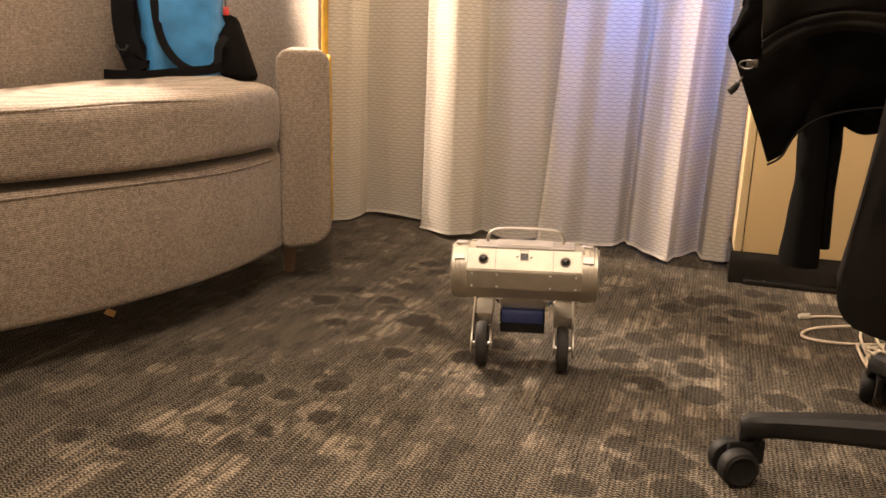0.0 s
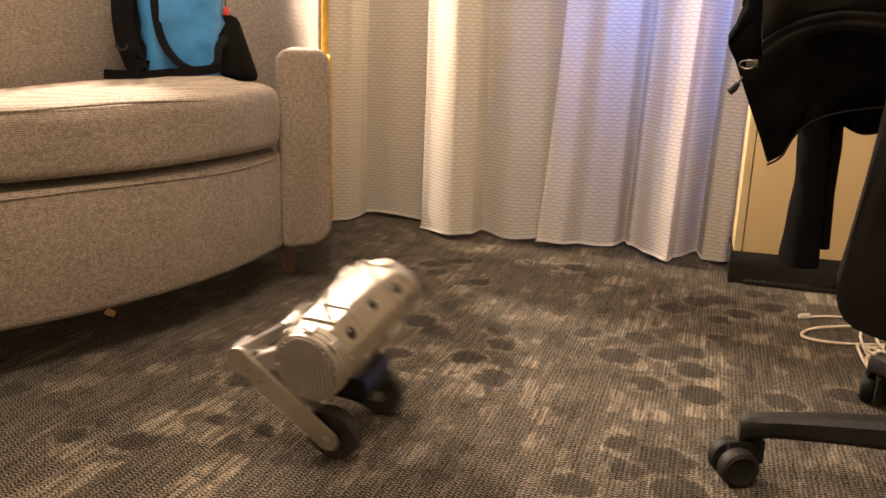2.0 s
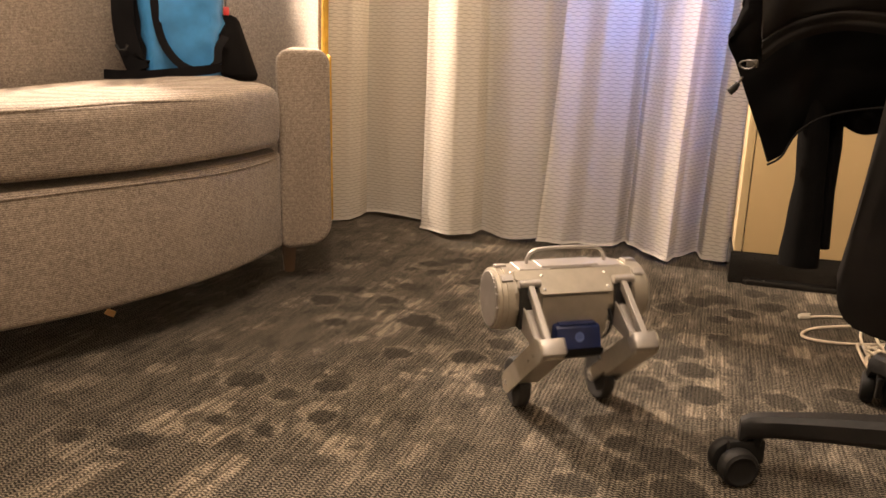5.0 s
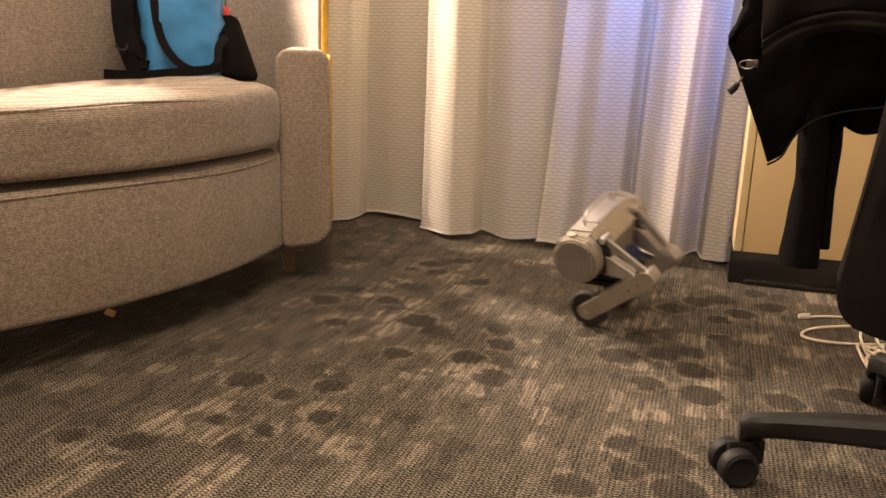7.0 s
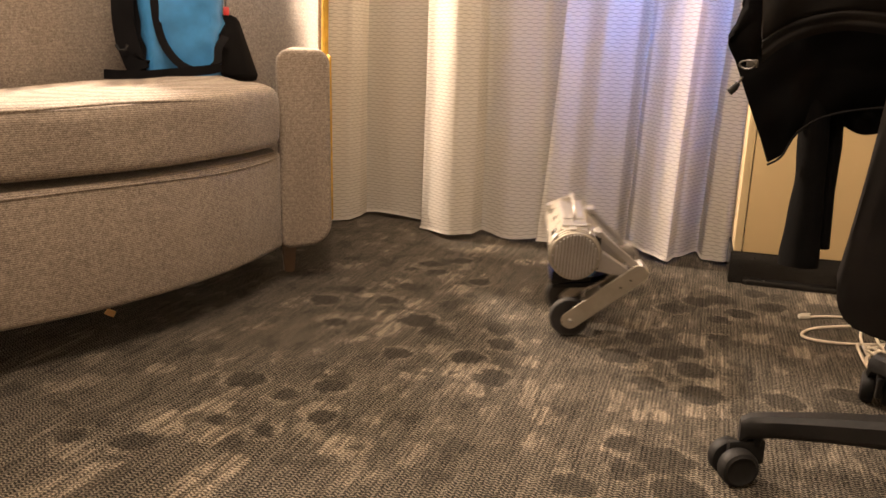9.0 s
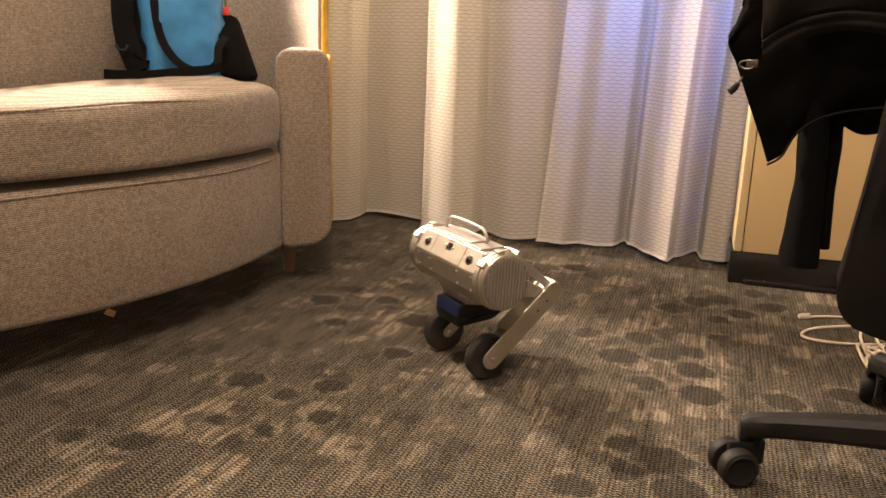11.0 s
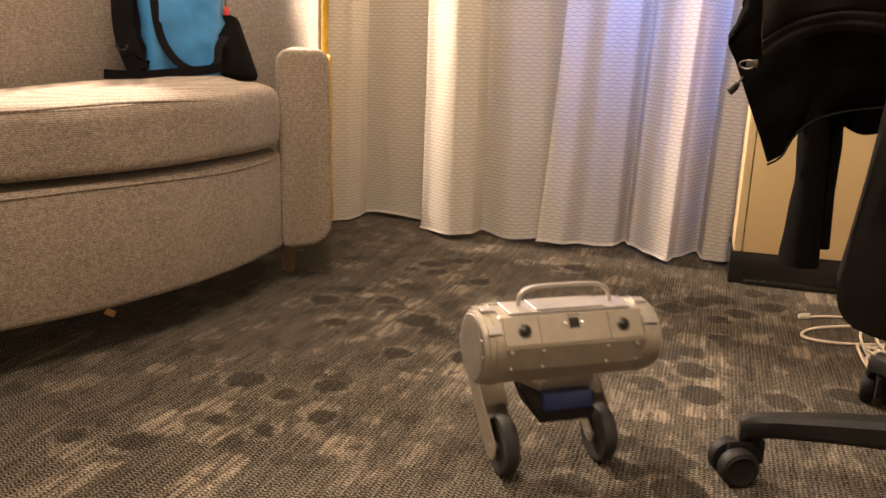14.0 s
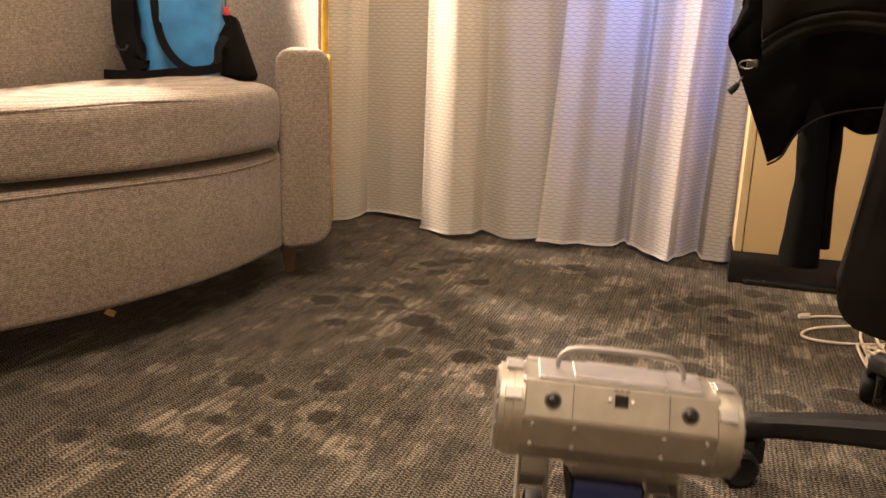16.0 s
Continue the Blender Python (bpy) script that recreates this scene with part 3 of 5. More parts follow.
part("side_seam", tube([(0.062, -0.104, 0.0), (0.066, -0.113, 0.12), (0.070, -0.117, 0.24), (0.066, -0.108, 0.40)], 0.0022, 6), M_BLUE, bag)


def band(points, width, thick=0.003, across=(1, 0, 0), bm=None):
    """A strap: a flat band along points, wide along one way."""
    p = spline(points, 6)
    a = Vector(across).normalized()
    n = len(p)
    rows = []
    for i, q in enumerate(p):
        d = (p[min(i + 1, n - 1)] - p[max(i - 1, 0)]).normalized()
        w = (a - d * a.dot(d)).normalized() * (width[min(i * len(width) // n, len(width) - 1)] if hasattr(width, "__len__") else width) / 2
        o = d.cross(w).normalized() * thick / 2
        rows.append([q - w - o, q + w - o, q + w + o, q - w + o])
    own = sheet(rows, closed=True)
    bmesh.ops.holes_fill(own, edges=[e for e in own.edges if len(e.link_faces) == 1], sides=8)
    return merge(own, bm)


pocket = prism([(0.085, -0.09), (0.15, -0.085), (0.178, -0.05), (0.182, 0.03), (0.15, 0.08), (0.085, 0.08)], 0.0, 0.155, 0.012, 2)
for v in pocket.verts:
    k = v.co.z / 0.155
    v.co.x -= max(0, v.co.x - 0.085) * 0.50 * k ** 1.5
part("side_pocket", pocket, M_MESHPOCKET, pack, "black stretch side pocket", angle=60)
part("front_loop_strap", band([(-0.062, -0.100, 0.34), (-0.060, -0.118, 0.22), (-0.056, -0.128, 0.13), (-0.040, -0.134, 0.07), (-0.005, -0.142, 0.026), (0.04, -0.145, 0.012), (0.075, -0.140, 0.030), (0.082, -0.130, 0.07), (0.10, -0.115, 0.098)], 0.019, 0.003), M_STRAP, pack, "loose black webbing loop")
part("shoulder_strap", band([(-0.116, -0.06, 0.40), (-0.121, -0.085, 0.28), (-0.131, -0.10, 0.17), (-0.129, -0.10, 0.10), (-0.117, -0.10, 0.05), (-0.104, -0.10, 0.015)], 0.050, 0.014), M_STRAP, pack, "padded black shoulder strap")
part("lower_strap", band([(-0.140, -0.10, 0.09), (-0.120, -0.105, 0.045), (-0.085, -0.09, 0.03)], 0.030, 0.004), M_STRAP, pack)
part("side_strap", band([(-0.108, -0.06, 0.42), (-0.104, -0.07, 0.25), (-0.100, -0.075, 0.10), (-0.098, -0.075, 0.01)], 0.026, 0.010), M_STRAP, pack)
part("hip_belt", band([(-0.178, -0.135, 0.004), (-0.10, -0.160, 0.000), (-0.02, -0.172, 0.006), (0.05, -0.165, 0.014), (0.085, -0.145, 0.022)], 0.022, 0.006, (0, 0, 1)), M_STRAP, pack, "flat black hip belt lying on the seat")
part("buckle", tube([(-0.150, -0.122, 0.072), (-0.143, -0.126, 0.060), (-0.130, -0.126, 0.060), (-0.124, -0.122, 0.072)], 0.003, 6), M_PLASTIC, pack, "black plastic ring buckle")
part("zip_tab", box(0.098, 0.112, -0.088, -0.080, 0.152, 0.172, 0.002), M_RED, pack, "small red pull tab")
part("cord", tube([(0.104, -0.085, 0.170), (0.106, -0.087, 0.20), (0.101, -0.082, 0.24)], 0.0022, 6), M_ZIP, pack)
part("dark_panel", box(-0.092, -0.080, -0.06, 0.05, 0.01, 0.05, 0.004), M_STRAP, pack)

# ---------------------------------------------------------------- cabinet
CAB = pose(0.718, 1.861, 0, 0, 0, -17.5)
cab = thing("cabinet", CAB, "tan laminate cabinet on a glossy black plinth, beside the curtain", "cabinet")
part("side_panel", box(0.002, 0.020, 0.0, 0.40, 0.082, 0.74, 0.0015), M_EDGE, cab)
part("door", box(0.0225, 0.46, 0.0, 0.018, 0.082, 0.736, 0.0015), M_CABINET, cab, "plain tan door")
part("side_panel", box(0.4625, 0.48, 0.0, 0.40, 0.082, 0.74, 0.0015), M_EDGE, cab)
part("back_panel", box(0.021, 0.462, 0.385, 0.40, 0.082, 0.738), M_EDGE, cab)
part("bottom", box(0.021, 0.462, 0.020, 0.384, 0.084, 0.10), M_EDGE, cab)
part("cabinet_top", box(-0.01, 0.49, -0.012, 0.405, 0.741, 0.765, 0.002), M_EDGE, cab)
pl = part("plinth", box(-0.004, 0.49, 0.002, 0.40, 0.0, 0.081, 0.002), M_PLINTH, cab, "glossy black plinth")
part("plinth_strip", box(0.03, 0.49, -0.008, 0.0015, 0.0, 0.014, 0.002), M_PLINTH, pl)

# ---------------------------------------------------------------- office chair
chair = thing("office_chair", pose(0.72, 0.855, 0), "black office chair on a five-star base with twin-wheel casters", "chair")
STAR = [163.5, 91.5, 19.5, -52.5, -124.5]


def star_arm():
    rows = []
    for r, z, h, w in ((0.03, 0.103, 0.023, 0.027), (0.12, 0.099, 0.019, 0.024), (0.22, 0.091, 0.016, 0.020), (0.285, 0.084, 0.0145, 0.017), (0.318, 0.077, 0.015, 0.015), (0.329, 0.066, 0.018, 0.012)):
        rows.append([(r, y * w, z + q * h) for y, q in ((-0.75, -1), (0.75, -1), (1, -0.5), (0.9, 0.6), (0.5, 1), (-0.5, 1), (-0.9, 0.6), (-1, -0.5))])
    bm = sheet(rows, closed=True)
    bmesh.ops.holes_fill(bm, edges=[e for e in bm.edges if len(e.link_faces) == 1], sides=12)
    return bm


def caster_wheel():
    r = 0.0262
    return lathe([(-0.011, 0.008), (-0.011, r - 0.006), (-0.0095, r - 0.0015), (-0.006, r), (0.004, r), (0.0085, r - 0.002), (0.0105, r - 0.006), (0.0108, 0.020), (0.009, 0.017), (0.009, 0.006)], 28)


arm0 = None
for i, a in enumerate(STAR):
    m = pose(0, 0, 0, 0, 0, a)
    if arm0 is None:
        arm0 = part("base_arm", star_arm(), M_PLASTIC, chair, m=m, angle=35)
    else:
        repeat(arm0, m, chair)
w0 = None
SWIVEL = (-84, 150, 60, 20, 200)
for a, sw in zip(STAR, SWIVEL):
    c, s = math.cos(radians(a)) * 0.306, math.sin(radians(a)) * 0.306
    base_m = pose(c, s, 0, 0, 0, sw)
    hood = box(-0.005, 0.005, -0.040, 0.012, 0.022, 0.058, 0.004)
    tube([(0, 0, 0.05), (0, 0, 0.066)], 0.007, 10, bm=hood)
    h = part("caster_fork", hood, M_PLASTIC, chair, m=base_m)
    for sx in (-1, 1):
        mm = pose(sx * 0.0165, -0.030, 0.0262, 0, 0, 0 if sx > 0 else 180)
        if w0 is None:
            w0 = part("caster_wheel", caster_wheel(), M_PLASTIC, h, m=mm, angle=35)
        else:
            repeat(w0, mm, h)
part("gas_column", lathe([(0.07, 0.045), (0.125, 0.040), (0.13, 0.028), (0.26, 0.027), (0.262, 0.018), (0.40, 0.018)], 24, "Z"), M_PLASTIC, chair)
seat_out = [(0.23 * math.copysign(abs(math.cos(t)) ** 0.7, math.cos(t)), 0.22 * math.copysign(abs(math.sin(t)) ** 0.7, math.sin(t))) for t in [2 * math.pi * k / 36 for k in range(36)]]
part("seat", puff(seat_out, [(0.405, 0.80), (0.41, 0.93), (0.425, 0.99), (0.445, 1.0), (0.462, 0.98), (0.475, 0.92), (0.482, 0.7), (0.480, 0.3)]), M_JACKET, chair, "black padded seat", m=pose(0.06, 0, 0), angle=60)

# ---------------------------------------------------------------- jacket over the chair
# its frame: x across, y away from the viewer, z up
JACK = pose(0.5215, 1.148, 0.43, 0, 0, -24)
U = 0.000872
jacket = thing("jacket", JACK, "black softshell jacket slung over the office chair, sleeve hanging", "jacket")


def J(across, up, depth=0.0):
    """A place on the hanging cloth, which leans a little as it falls."""
    return Vector(((across - 0.135 * up) * U, depth, up * U))


def drape(name, top, bottom, mat, label="", puffy=0.012, steps=10, depth=0.0, seed=1, thick=0.004, ridges=()):
    rows = []
    for k in range(steps + 1):
        t = k / steps
        row = []
        for i, (a, b) in enumerate(zip(spline([(*p, 0) for p in top], 6), spline([(*p, 0) for p in bottom], 6))):
            p = a.lerp(b, t)
            w = i / (6 * (len(top) - 1))
            d = depth - puffy * math.sin(math.pi * min(1, t * 0.9 + 0.1)) + 0.010 * noise.noise(Vector((w * 5, t * 3, seed))) + 0.05 * (w - 0.3) ** 2
            for r in ridges:
                d += 0.0035 * math.exp(-((t - r) / 0.014) ** 2) - 0.003 * (t > r)
            row.append(J(p.x, p.y, d))
        rows.append(row)
    return part(name, sheet(rows, thick), mat, jacket, label, angle=70)


drape("back_panel", [(-48, 310), (20, 330), (100, 335), (180, 335), (260, 330)], [(-55, 132), (-8, 166), (70, 184), (160, 172), (260, 150)], M_SHELL, "black shell with stitched hem band", 0.035, 44, -0.03, 2, ridges=(0.80, 0.90))
drape("facing", [(-56, 280), (-50, 230), (-48, 190), (-48, 140)], [(-82, 230), (-104, 178), (-110, 158), (-88, 115)], M_LINING_SHADE, "", 0.006, 6, 0.0, 3)
# near-black here is the shadow under the back panel, put into the colour
drape("front_panel", [(-108, 160), (-50, 150), (0, 172), (70, 190), (160, 180), (260, 160)], [(-50, -38), (-28, -22), (-4, 18), (36, 47), (100, 64), (260, 80)], M_LINING_SHADE, "", 0.02, 12, 0.02, 5)
part("panel_hem", tube([J(p.x, p.y, -0.008) for p in spline([(-51, -38, 0), (-28, -22, 0), (-4, 18, 0), (36, 47, 0), (100, 64, 0), (200, 74, 0)], 5)], 0.0018, 6), M_JACKET, jacket)
sl = [J(30, 100, 0.05), J(24, 35, 0.045), J(18, -40, 0.04), J(11, -110, 0.04), J(2, -170, 0.035), J(-4, -218, 0.03)]
sp = spline(sl, 5)
bm = tube(sp, [0.0345 - 0.004 * math.sin(math.pi * min(1, 1.4 * i / len(sp))) + 0.0008 * math.sin(i * 0.9) + 0.0075 * max(0, i / (len(sp) - 1) - 0.45) / 0.55 for i in range(len(sp))], 18, flat=0.7)
for v in bm.verts:
    v.co += Vector((noise.noise(v.co * 18), 0, 0)) * 0.003
part("sleeve", bm, M_LINING_SHADE, jacket, "empty black sleeve hanging straight down", angle=70)
drape("inner_hang", [(66, 90), (100, 90), (160, 90)], [(70, 28), (102, 16), (145, 28)], M_LINING_SHADE, "", 0.01, 6, 0.05, 9)
part("inner_sleeve_fold", tube([J(62, 80, 0.075), J(56, -10, 0.07), J(45, -90, 0.066), J(38, -190, 0.06)], [0.018, 0.018, 0.017, 0.015], 12, flat=0.6), M_LINING_SHADE, jacket)
drape("side_panel", [(124, 90), (165, 95), (260, 100)], [(56, -205), (80, -290), (280, -340)], M_SHELL, "", 0.03, 12, -0.05, 8)
drape("grey_lining", [(156, -130), (180, -130), (240, -130)], [(124, -310), (160, -340), (260, -350)], M_GREYPAD, "dull grey inner cloth", 0.02, 8, -0.075, 8)
pull = part("zip_slider", box(-0.008, 0.008, -0.004, 0.004, -0.006, 0.006, 0.0025), M_ZIP, jacket, "metal zip slider", m=Matrix.Translation(J(-70, 130, -0.026)))
part("zip_ring", tube([Vector((0.011 * math.cos(t), -0.003, 0.006 * math.sin(t))) + J(-78, 128, -0.026) for t in [2 * math.pi * k / 16 for k in range(17)]], 0.0016, 6), M_ZIP, jacket)
part("pull_cord", tube([J(-86, 108, -0.028), J(-94, 96, -0.028)], 0.002, 6), M_ZIP, jacket)
part("pull_tab", tube([J(-93, 98, -0.028), J(-99, 90, -0.028), J(-108, 82, -0.028)], [0.004, 0.0055, 0.006], 10), M_PLASTIC, jacket, "dark rubber zip pull")

# ---------------------------------------------------------------- cable on the carpet
cable = thing("network_cable", pose(0, 0, 0), "loosely coiled cream network cable lying on the carpet", "cable")
cords = (((0.800, 1.602), (0.840, 1.608), (0.887, 1.604), (0.920, 1.585), (0.95, 1.55), (0.94, 1.50), (0.89, 1.47)),
         ((0.893, 1.549), (0.828, 1.534), (0.778, 1.527), (0.743, 1.502), (0.733, 1.470), (0.754, 1.449), (0.807, 1.444), (0.90, 1.446), (1.0, 1.46)),
         ((0.893, 1.549), (0.845, 1.470), (0.822, 1.407), (0.811, 1.356), (0.814, 1.317), (0.85, 1.33), (0.870, 1.38), (0.847, 1.414), (0.818, 1.425), (0.798, 1.377), (0.783, 1.305), (0.803, 1.270), (0.861, 1.30), (0.885, 1.37), (0.856, 1.409), (0.80, 1.36), (0.777, 1.29)),
         ((0.93, 1.54), (0.875, 1.47), (0.86, 1.41), (0.88, 1.35), (0.93, 1.33), (0.96, 1.38), (0.91, 1.43), (0.84, 1.42), (0.815, 1.37), (0.85, 1.31)))
for i, line in enumerate(cords):
    pts = spline([(x, y, 0.0035 + 0.004 * i * (0.5 + 0.5 * math.sin(k * 1.7))) for k, (x, y) in enumerate(line)], 8)
    part("cord", tube(pts, 0.0029, 8), M_CABLE, cable)
plug = box(-0.014, 0.010, -0.0055, 0.0055, 0.001, 0.010, 0.0015)
box(-0.010, 0.012, -0.002, 0.002, 0.010, 0.0125, 0.0008, bm=plug)
part("plug", plug, M_PLUG, cable, "clear plastic plug", m=pose(0.792, 1.601, 0, 0, 0, 8))

# ---------------------------------------------------------------- the robot
# its frame: x to its left-hand side seen from ahead, y to its back, z up; the barrel's middle is at MID
MID = Vector((0, -0.0155, -0.0045))
TRACK, WHEEL_R, AXLE_Y = 0.0716, 0.0405, -0.0127
SHANK, THIGH = 0.157, 0.106
HIP, ROD_HIP = Vector((0.004, -0.030)), Vector((0.026, 0.030))
robot = thing("wheeled_robot", pose(0.144, 1.307, 0.186), "two-wheeled balancing robot with an aluminium barrel body and jointed legs", "robot")

PROFILE = [(-0.047, 0.010), (-0.0265, 0.0455), (0.020, 0.0475), (0.043, 0.022), (0.046, -0.004), (0.033, -0.037), (0.002, -0.050), (-0.028, -0.041), (-0.043, -0.021)]


def barrel():
    bm = bmesh.new()
    rings = [[bm.verts.new((x, MID.y + y * k, MID.z + z * k)) for y, z in PROFILE] for x, k in ((-0.100, 0.97), (-0.098, 1.0), (0.098, 1.0), (0.100, 0.97))]
    n = len(PROFILE)
    for r0, r1 in zip(rings, rings[1:]):
        for i in range(n):
            bm.faces.new((r0[i], r0[(i + 1) % n], r1[(i + 1) % n], r1[i]))
    bm.faces.new(rings[0]), bm.faces.new(rings[-1])
    long_edges = [e for e in bm.edges if abs(e.verts[0].co.x - e.verts[1].co.x) > 0.1]
    bmesh.ops.bevel(bm, geom=long_edges, offset=0.0010, segments=1, affect="EDGES", profile=0.5)
    return bm


body = part("body_shell", barrel(), M_STEEL, robot, "folded brushed aluminium shell", angle=8)


def on_panel(i, x, t, lift=0.0):
    """A pose on the i-th side of the barrel: x across, t from its lower to its upper edge, z standing off it."""
    a, b = Vector((0, *PROFILE[i])), Vector((0, *PROFILE[(i + 1) % len(PROFILE)]))
    d = (b - a).normalized()
    nrm = Vector((0, -d.z, d.y))
    if nrm.dot((a + b) / 2) < 0:
        nrm = -nrm
    p = MID + a.lerp(b, t) + nrm * lift + Vector((x, 0, 0))
    yax = nrm.cross(Vector((1, 0, 0)))
    return Matrix(((1, yax.x, nrm.x, p.x), (0, yax.y, nrm.y, p.y), (0, yax.z, nrm.z, p.z), (0, 0, 0, 1)))


# face plate with its sensors, and the shorter side plates
part("face_plate", box(-0.0965, 0.0965, -0.0190, 0.0185, 0, 0.0016, 0.0005, 1), M_STEEL, body, m=on_panel(0, 0, 0.52, 0.0004), angle=20)
for x in (-0.0485, 0.0485):
    part("plate_joint", box(-0.0003, 0.0003, -0.018, 0.018, 0, 0.0003), M_DARK, body, m=on_panel(0, x, 0.52, 0.0021))
ring = lens = None
for x in (-0.069, 0.069):
    m = on_panel(0, x, 0.50, 0.002)
    r = lathe([(0.0, 0.0088), (0.0012, 0.0088), (0.0016, 0.0082), (0.0016, 0.0066), (0.0006, 0.0062), (0.0, 0.004)], 24, "Z")
    g = lathe([(0.0004, 0.0066), (0.0022, 0.0060), (0.0036, 0.0042), (0.0042, 0.002), (0.0043, 0.0004)], 24, "Z")
    if ring is None:
        ring = part("camera_ring", r, M_ZIP, body, m=m)
        lens = part("lens", g, M_LENS, ring, "dark camera lens")
    else:
        repeat(lens, Matrix(), repeat(ring, m, body))
part("sensor_window", box(-0.0068, 0.0068, -0.0064, 0.0064, 0, 0.0006), M_LENS, body, "square black sensor window", m=on_panel(0, 0, 0.66, 0.0021))
bolt = part("bolt", lathe([(0, 0.0025), (0.0011, 0.0024), (0.0017, 0.0016), (0.0018, 0.0003)], 10, "Z"), M_BOLT, body, m=on_panel(8, -0.0877, 0.82))
spots = [(8, x, t) for x in (-0.0877, -0.045, 0.045, 0.0877) for t in (0.80, 0.10)][1:]
spots += [(1, x, t) for x in (-0.080, -0.044, 0.044, 0.080) for t in (0.05, 0.92)]
spots += [(0, x, 0.66) for x in (-0.0115, 0.0115)]
for i, x, t in spots:
    repeat(bolt, on_panel(i, x, t, 0.002 if i in (0, 1) else 0.0), body)

# sloping back plate with cut corners
BACK = Matrix(((1, 0, 0, 0), (0, 0.713, 0.701, MID.y + 0.0210), (0, -0.701, 0.713, MID.z + 0.0490), (0, 0, 0, 1)))
half = [(0.095, 0.0), (0.095, 0.013), (0.092, 0.016), (0.066, 0.016), (0.060, 0.021), (0.060, 0.038), (0.056, 0.042)]
back = part("back_plate", prism([(x, y) for x, y in half] + [(-x, y) for x, y in reversed(half)], -0.0008, 0.0010, 0.0003, 1), M_STEEL, body, "bright folded back plate with bolts", m=BACK, angle=20)
for x in (-0.052, 0.052):
    for y in (0.010, 0.034):
        repeat(bolt, BACK @ Matrix.Translation((x, y, 0.001)), body)

# lid with a raised middle, and the carrying handle
lid = part("lid", box(-0.084, 0.084, -0.0225, 0.0235, 0, 0.003, 0.0008, 1), M_STEEL2, robot, "flat aluminium lid", m=on_panel(1, 0, 0.5, 0.0006), angle=20)
part("lid_step", box(-0.048, 0.048, -0.0195, 0.0195, 0.0031, 0.0056, 0.0008, 1), M_STEEL2, lid, angle=20)
part("lid_edge", slab([(-0.048, 0), (-0.03, 0.004), (0.03, 0.004), (0.048, 0), (0.048, -0.006), (-0.048, -0.006)], 0.0016, 0.0003, 1, m=pose(0, 0.0245, 0.0, 0, 0, 0)), M_STEEL, lid, angle=20)
for x in (-0.006, 0.0, 0.006):
    part("logo_bar", box(x - 0.0022, x + 0.0022, -0.0010, 0.0010, 0, 0.0003), M_ZIP, body, m=on_panel(0, 0, 0.92, 0.0021))
hb = Vector((0, -0.0185, 0.0475))
path = spline([(-0.065, hb.y, hb.z), (-0.064, hb.y, hb.z + 0.010), (-0.056, hb.y, hb.z + 0.0195), (-0.040, hb.y, hb.z + 0.0235), (0, hb.y, hb.z + 0.0245), (0.040, hb.y, hb.z + 0.0235), (0.056, hb.y, hb.z + 0.0195), (0.064, hb.y, hb.z + 0.010), (0.065, hb.y, hb.z)], 5)
part("handle", tube(path, 0.0028, 10), M_STEEL2, robot, "bent steel carrying handle")

# ends of the barrel: stepped motor housings and ribbed plates
for s in (-1, 1):
    cap = lathe([(0.0 * s + 0.0975 * s, 0.046), (0.0975 * s, 0.0495), (0.1085 * s, 0.0500), (0.1090 * s, 0.0485), (0.1165 * s, 0.0485), (0.1172 * s, 0.0470), (0.1225 * s, 0.0470), (0.1235 * s, 0.0455)], 48)
    cap.transform(Matrix.Translation(MID))
    c = part("end_cap", cap, M_STEEL, robot, "round motor housing", angle=30)
    end = part("end_plate", lathe([(0.1230 * s, 0.0445), (0.1238 * s, 0.0440)], 40, "X", m=Matrix.Translation(MID)), M_RIB_GAP, robot, "ribbed round end plate")
    for k in range(-7, 8):
        y = k * 0.0060
        h = math.sqrt(max(0.0436 ** 2 - (abs(y) + 0.0024) ** 2, 1e-6))
        part("rib", box(min(0.1236 * s, 0.1262 * s), max(0.1236 * s, 0.1262 * s), y - 0.0019, y + 0.0019, -h, h, 0.0006, 1), M_STEEL2, end, m=Matrix.Translation(MID), angle=20)
    for k in range(3):
        a = radians(90 + (-35, 8, 50)[k])
        cl = box(-0.010, 0.008, -0.006, 0.006, -0.001, 0.003, 0.0006, 1)
        part("clamp", cl, M_STEEL2, c, m=Matrix.Translation(MID + Vector((0.108 * s, 0, 0))) @ Matrix.Rotation(a - radians(90), 4, "X") @ Matrix.Translation((0, 0, 0.0495)), angle=20)
    # black box behind the barrel, in place of the shade in the leg's slot
    part("slot_shade_box", box(0.064 if s > 0 else -0.091, 0.091 if s > 0 else -0.064, 0.012, 0.034, -0.040, 0.030, 0.002), M_DARK, robot, "solid black box for the shade in the leg joint's slot")
    part("joint_pin", lathe([(0.060, 0.006), (0.094, 0.006)] if s > 0 else [(-0.094, 0.006), (-0.060, 0.006)], 16, "X", m=Matrix.Translation((0, ROD_HIP.x + 0.004, ROD_HIP.y + 0.002))), M_STEEL2, robot)


def skirt():
    """The funnel below the barrel that carries the battery."""
    rows = [[(-0.056, 0.0335, 0.012), (0.056, 0.0335, 0.012), (0.040, -0.046, -0.036), (-0.040, -0.046, -0.036)],
            [(-0.055, 0.033, -0.045), (0.055, 0.033, -0.045), (0.039, -0.043, -0.050), (-0.039, -0.043, -0.050)],
            [(-0.046, 0.030, -0.074), (0.046, 0.030, -0.074), (0.037, -0.036, -0.066), (-0.037, -0.036, -0.066)]]
    bm = sheet(rows, closed=True)
    bmesh.ops.holes_fill(bm, edges=[e for e in bm.edges if len(e.link_faces) == 1], sides=6)
    bmesh.ops.bevel(bm, geom=bm.edges[:], offset=0.0015, segments=1, affect="EDGES")
    return bm


